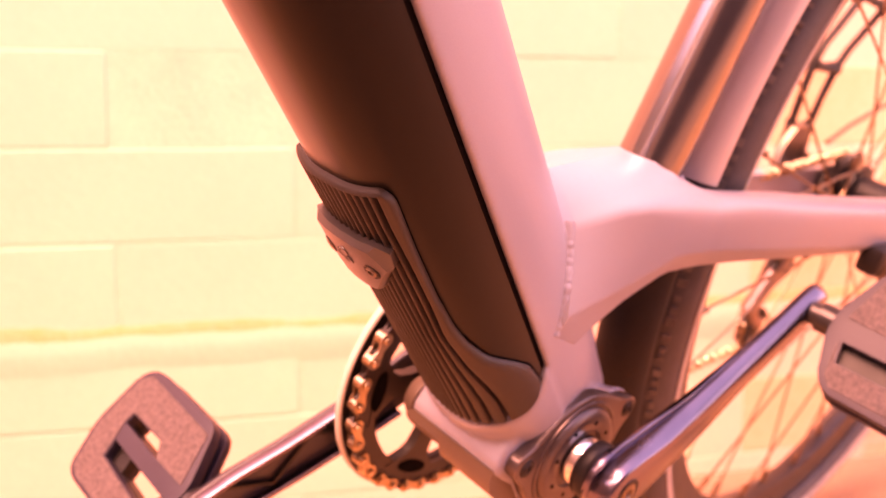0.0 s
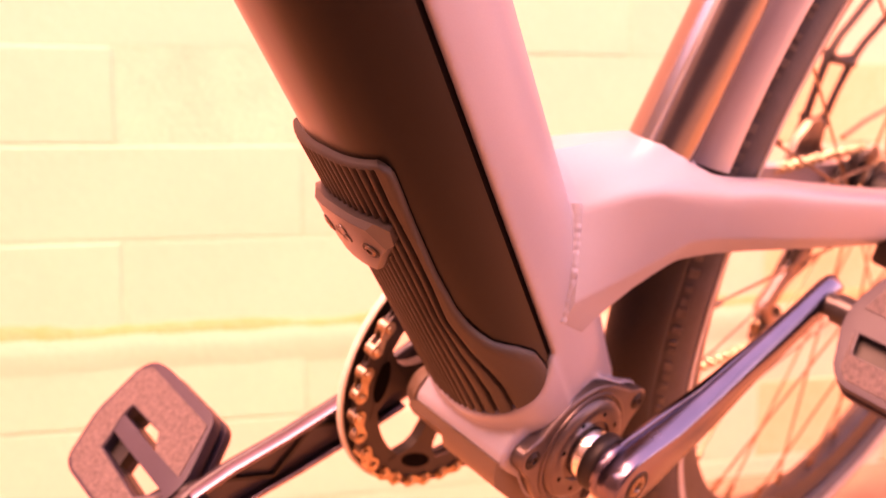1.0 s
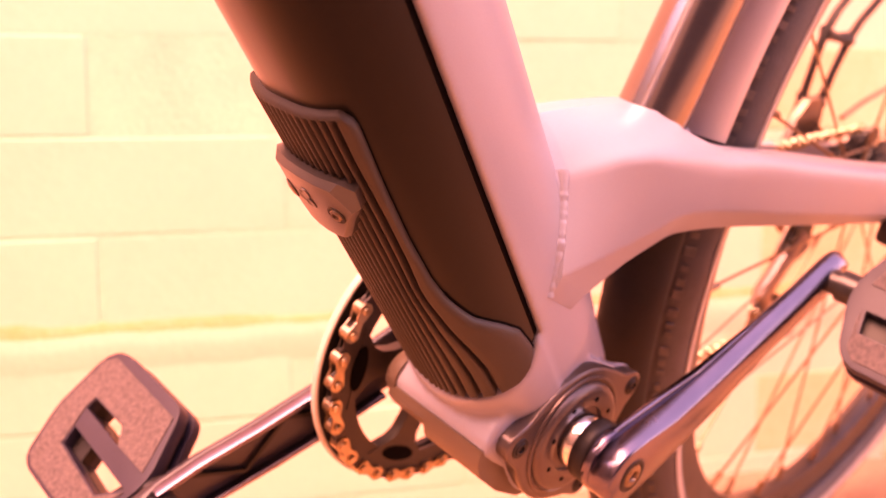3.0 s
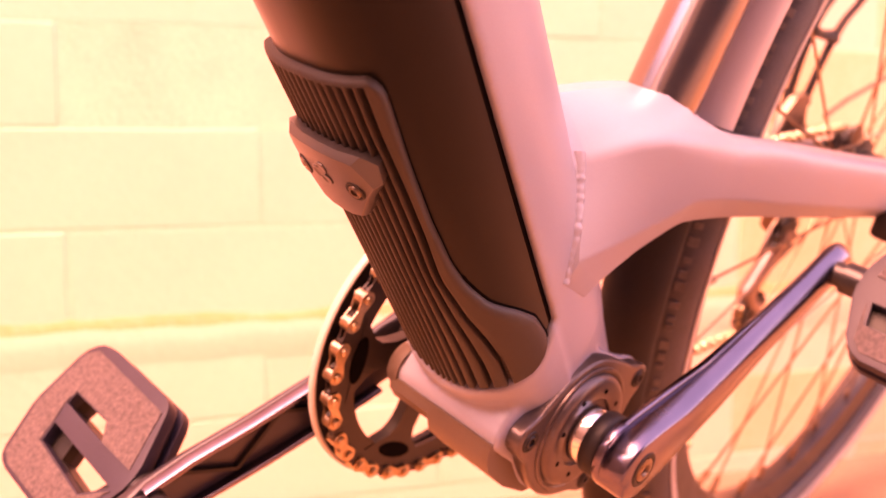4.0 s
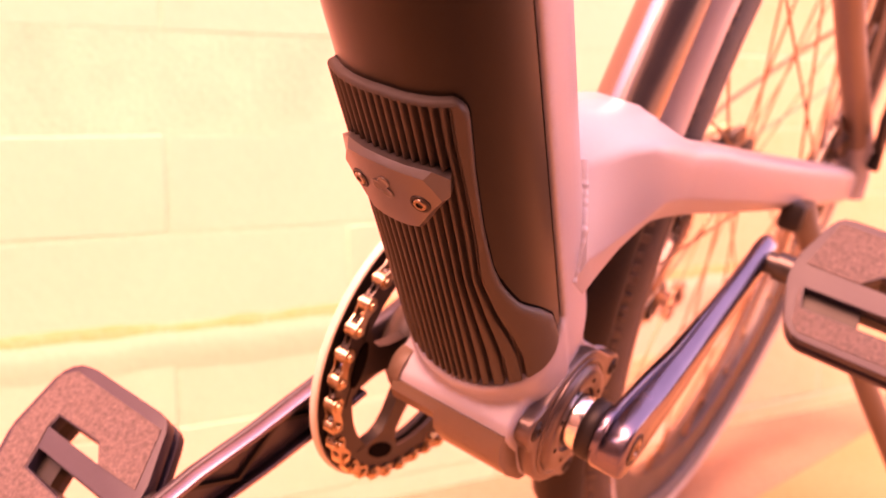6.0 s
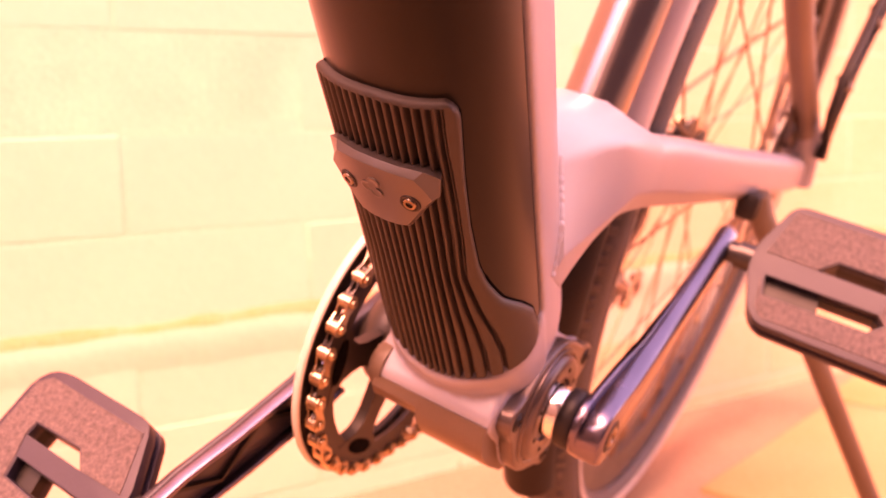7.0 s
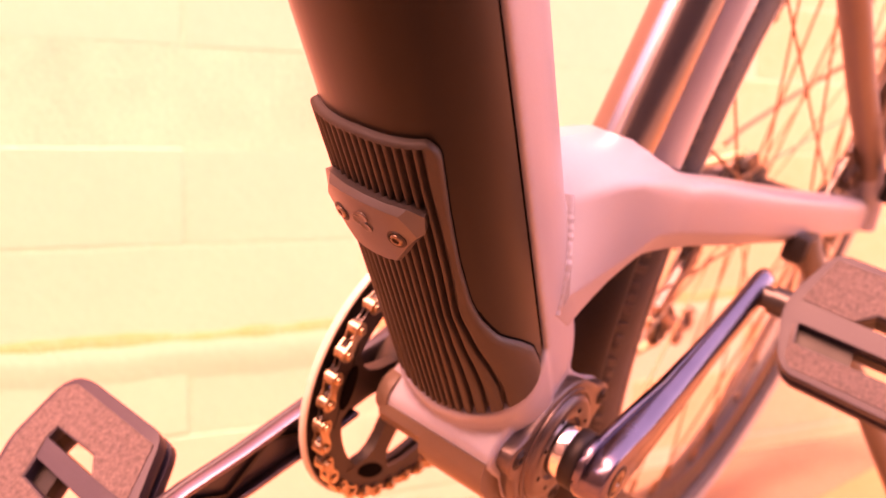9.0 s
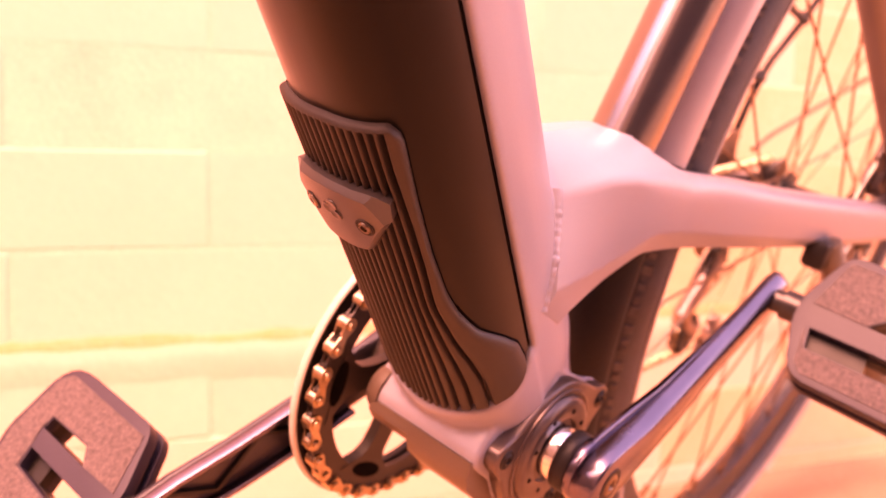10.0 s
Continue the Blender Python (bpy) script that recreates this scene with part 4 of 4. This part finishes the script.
mech = bmesh.new()
merge(mech, tube([(446, 58, 80), (432, 62, 62), (412, 60, 44), (392, 54, 32)], [9, 11.5, 12, 9], 14))
box(416, 58, 48, 34, 20, 20, 4, Matrix.Rotation(radians(38), 4, "Y"), bm=mech)
MECH = material("bronze_brown_mechanism", (0.17, 0.115, 0.085), 0.30, 0.7, spread=0.3, scale=60, bump=0.08)
prism([(350, 88), (354, 122), (366, 136), (386, 138), (398, 116), (430, 104), (430, 76), (392, 74)], 60, 66, 1.5, 2, bm=(hb := bmesh.new()))
part("hanger_plate", hb, MECH, bike, "brown plate that carries the derailleur")
rear_mech = part("derailleur", mech, MECH, bike, "dark bronze rear derailleur with its cage")
cage = [(396, 40), (404, 30), (400, 6), (398, -40), (390, -54), (378, -54), (370, -42), (374, -4), (380, 34), (388, 42)]
cbm = bmesh.new()
prism(cage, 48, 50, 0.5, 1, bm=cbm)
part("cage_plate", cbm, MECH, rear_mech)
ARM = material("bronze_grey_arm", (0.30, 0.225, 0.20), 0.30, 0.8, spread=0.1, scale=60, bump=0.05)
part("cage_arm", tube([(394, 42, 32), (386, 43, 16), (376, 44, -6), (369, 45, -20), (375, 45, -30), (398, 44, -38), (428, 42, -47), (444, 41, -52)], [8, 9, 9, 9.6, 9.6, 9.2, 8.2, 7], 16, 0.8), ARM, rear_mech, "bent bronze-grey cage arm")
for px, pz in ((438, -34), (446, -46), (428, -60)):
    part("cage_knob", lathe([(34, 4.5), (33, 6), (38, 6.5), (42, 6.5)], 20, px, pz), ARM, rear_mech)
for px, pz in ((391, 26), (384, -40)):
    part("pulley", ring_plate(lambda a: 17 + 2 * math.sin(11 * a), 4, 38, 42.5, 88, px, pz), BLACK, rear_mech)
    screw(rear_mech, Matrix.Translation((px, 37.5, pz)), 4.5)
# chain wound from the sprockets over both pulleys
wound = [Vector(p) for p in ((412, 62), (409, 46), (409, 27), (402, 12), (386, -4), (371, -18), (364, -34), (368, -50), (384, -59))]
wound = spaced(wound, PITCH)
for i, (a, b_) in enumerate(zip(wound, wound[1:])):
    ob = new("outer_link" if i % 2 else "inner_link", OUTER if i % 2 else INNER)
    ob.parent = chain
    d = b_ - a
    ob.matrix_local = Matrix.Translation(((a.x + b_.x) / 2 * MM, RY * MM, (a.y + b_.y) / 2 * MM)) @ Matrix.Rotation(-math.atan2(d.y, d.x), 4, "Y")

# kickstand
leg = part("kickstand", tube([(266, -64, 96), (272, -70, 83), (338, -134, -14), (430, -220, -144), (458, -246, -184)], [9, 9.2, 8.4, 8, 8], 18), material("grey_kickstand", (0.12, 0.095, 0.08), 0.45, 0.4, spread=0.1, scale=30, bump=0.06), bike, "grey metal kickstand leg reaching the ground")
part("foot_pad", tube([(452, -240, -175), (460, -247.5, -187)], [11, 12], 16), BLACK, leg, "black rubber foot")
box(268, -62, 88, 34, 16, 20, 4, bm=(kb := bmesh.new()))
part("stand_bracket", kb, BLACK, leg)

# ---- blocks and slabs, piece by piece ----
def block_mesh(seed, length, height, deep):
    b = bmesh.new()
    bmesh.ops.create_cube(b, size=1)
    bmesh.ops.scale(b, vec=(length, deep, height), verts=b.verts)
    bmesh.ops.bevel(b, geom=list(b.edges), offset=1.2, segments=2, profile=0.5, affect="EDGES")
    for v in b.verts:
        v.co += Vector(noise.noise_vector(v.co * 0.02 + Vector((seed * 7.3, 0, 0)))) * 1.0
    for f in b.faces:
        f.smooth = f.calc_area() < 2000
    bmesh.ops.scale(b, vec=(MM, MM, MM), verts=b.verts)
    me = bpy.data.meshes.new("block")
    b.to_mesh(me)
    b.free()
    return me


BLOCKS = [block_mesh(i, LENGTH / MM - 3.4, COURSE / MM - 2.6, 60) for i in range(10)]
# the last five meshes carry a warmer, ochre copy of the block colour
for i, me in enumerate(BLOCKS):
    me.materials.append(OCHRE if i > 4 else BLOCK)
rnd = random.Random(4)
for row in range(11):
    z = FIRST + COURSE * (row + 0.5) - COURSE
    shift = -0.0455 if row % 2 == 1 else 0.1290
    for k in range(-4, 8):
        x = shift + LENGTH * (k + 0.5)
        # ochre copies go to the right end of the lower eight courses
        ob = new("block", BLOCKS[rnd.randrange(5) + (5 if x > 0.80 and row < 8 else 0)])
        ob.parent = wall
        ob.matrix_local = Matrix.Translation((x, 0.030 + rnd.uniform(-0.0005, 0.0005), z + rnd.uniform(-0.0006, 0.0006)))

seam = bmesh.new()
prev, lip = [], []
for i in range(181):
    x = -900 + 14 * i
    hh = 9.0 + 6.0 * noise.noise(Vector((x * 0.011, 3.1, 0))) + 3.0 * noise.noise(Vector((x * 0.06, 7.7, 0)))
    zc = (FIRST + 2 * COURSE) / MM + 4.0 + 3.0 * noise.noise(Vector((x * 0.017, 0, 5)))
    ring_ = [(x, 2.0, zc - hh * 0.7), (x, -0.5, zc - hh * 0.6), (x, -0.6, zc + hh * 0.7), (x, 2.0, zc + hh * 1.2)]
    prev.append(ring_)
    lip.append([(x, 2.0, zc - hh * 0.3), (x, -0.8, zc - hh * 0.5), (x, -1.9, zc - hh - 5), (x, -1.9, zc - hh - 9), (x, -0.9, zc - hh - 26), (x, 2.0, zc - hh - 44)])
part("mortar_seam", loft(prev), STAIN, wall, "yellowed rough mortar seam")
part("mortar_lip", loft(lip), BLOCK, wall, "painted mortar smeared over the joint")

rnd = random.Random(9)
SLABS = []
for i in range(4):
    b = bmesh.new()
    w_, d_ = 392 - 14 * i, 268 + 6 * i
    merge(b, loft([[(x, y, z) for x, y in ((-w_ / 2, -d_ / 2 + 12 * i), (w_ / 2 - 9 * i, -d_ / 2), (w_ / 2, d_ / 2 - 10), (-w_ / 2 + 8, d_ / 2))] for z in (-30, 0)]))
    bmesh.ops.bevel(b, geom=list(b.edges), offset=5, segments=2, profile=0.5, affect="EDGES")
    bmesh.ops.subdivide_edges(b, edges=list(b.edges), cuts=2, use_grid_fill=True)
    for v in b.verts:
        v.co += Vector(noise.noise_vector(v.co * 0.015 + Vector((i * 5.1, 0, 0)))) * 2.0
    bmesh.ops.scale(b, vec=(MM, MM, MM), verts=b.verts)
    smooth(b)
    me = bpy.data.meshes.new("slab")
    b.to_mesh(me)
    b.free()
    me.materials.append(SLAB)
    SLABS.append(me)
PAVE = Matrix.Translation((0.3, 0.6, 0)) @ Matrix.Rotation(math.atan(0.26) + radians(20), 4, "Z")
for ix in range(-5, 8):
    for iy in range(-6, 5):
        at = PAVE @ Vector((0.41 * ix + (0.2 if iy % 2 else 0.0), 0.29 * iy, 0))
        if (WALL.inverted() @ at).y > -0.12 or at.y < 0.12:
            continue
        ob = new("slab", SLABS[rnd.randrange(4)])
        ob.parent = ground
        ob.matrix_local = Matrix.Translation((at.x, at.y, 0.006 - 0.0005 + rnd.uniform(-0.002, 0.001))) @ Matrix.Rotation(math.atan(0.26) + radians(20 + rnd.uniform(-2, 2)), 4, "Z")
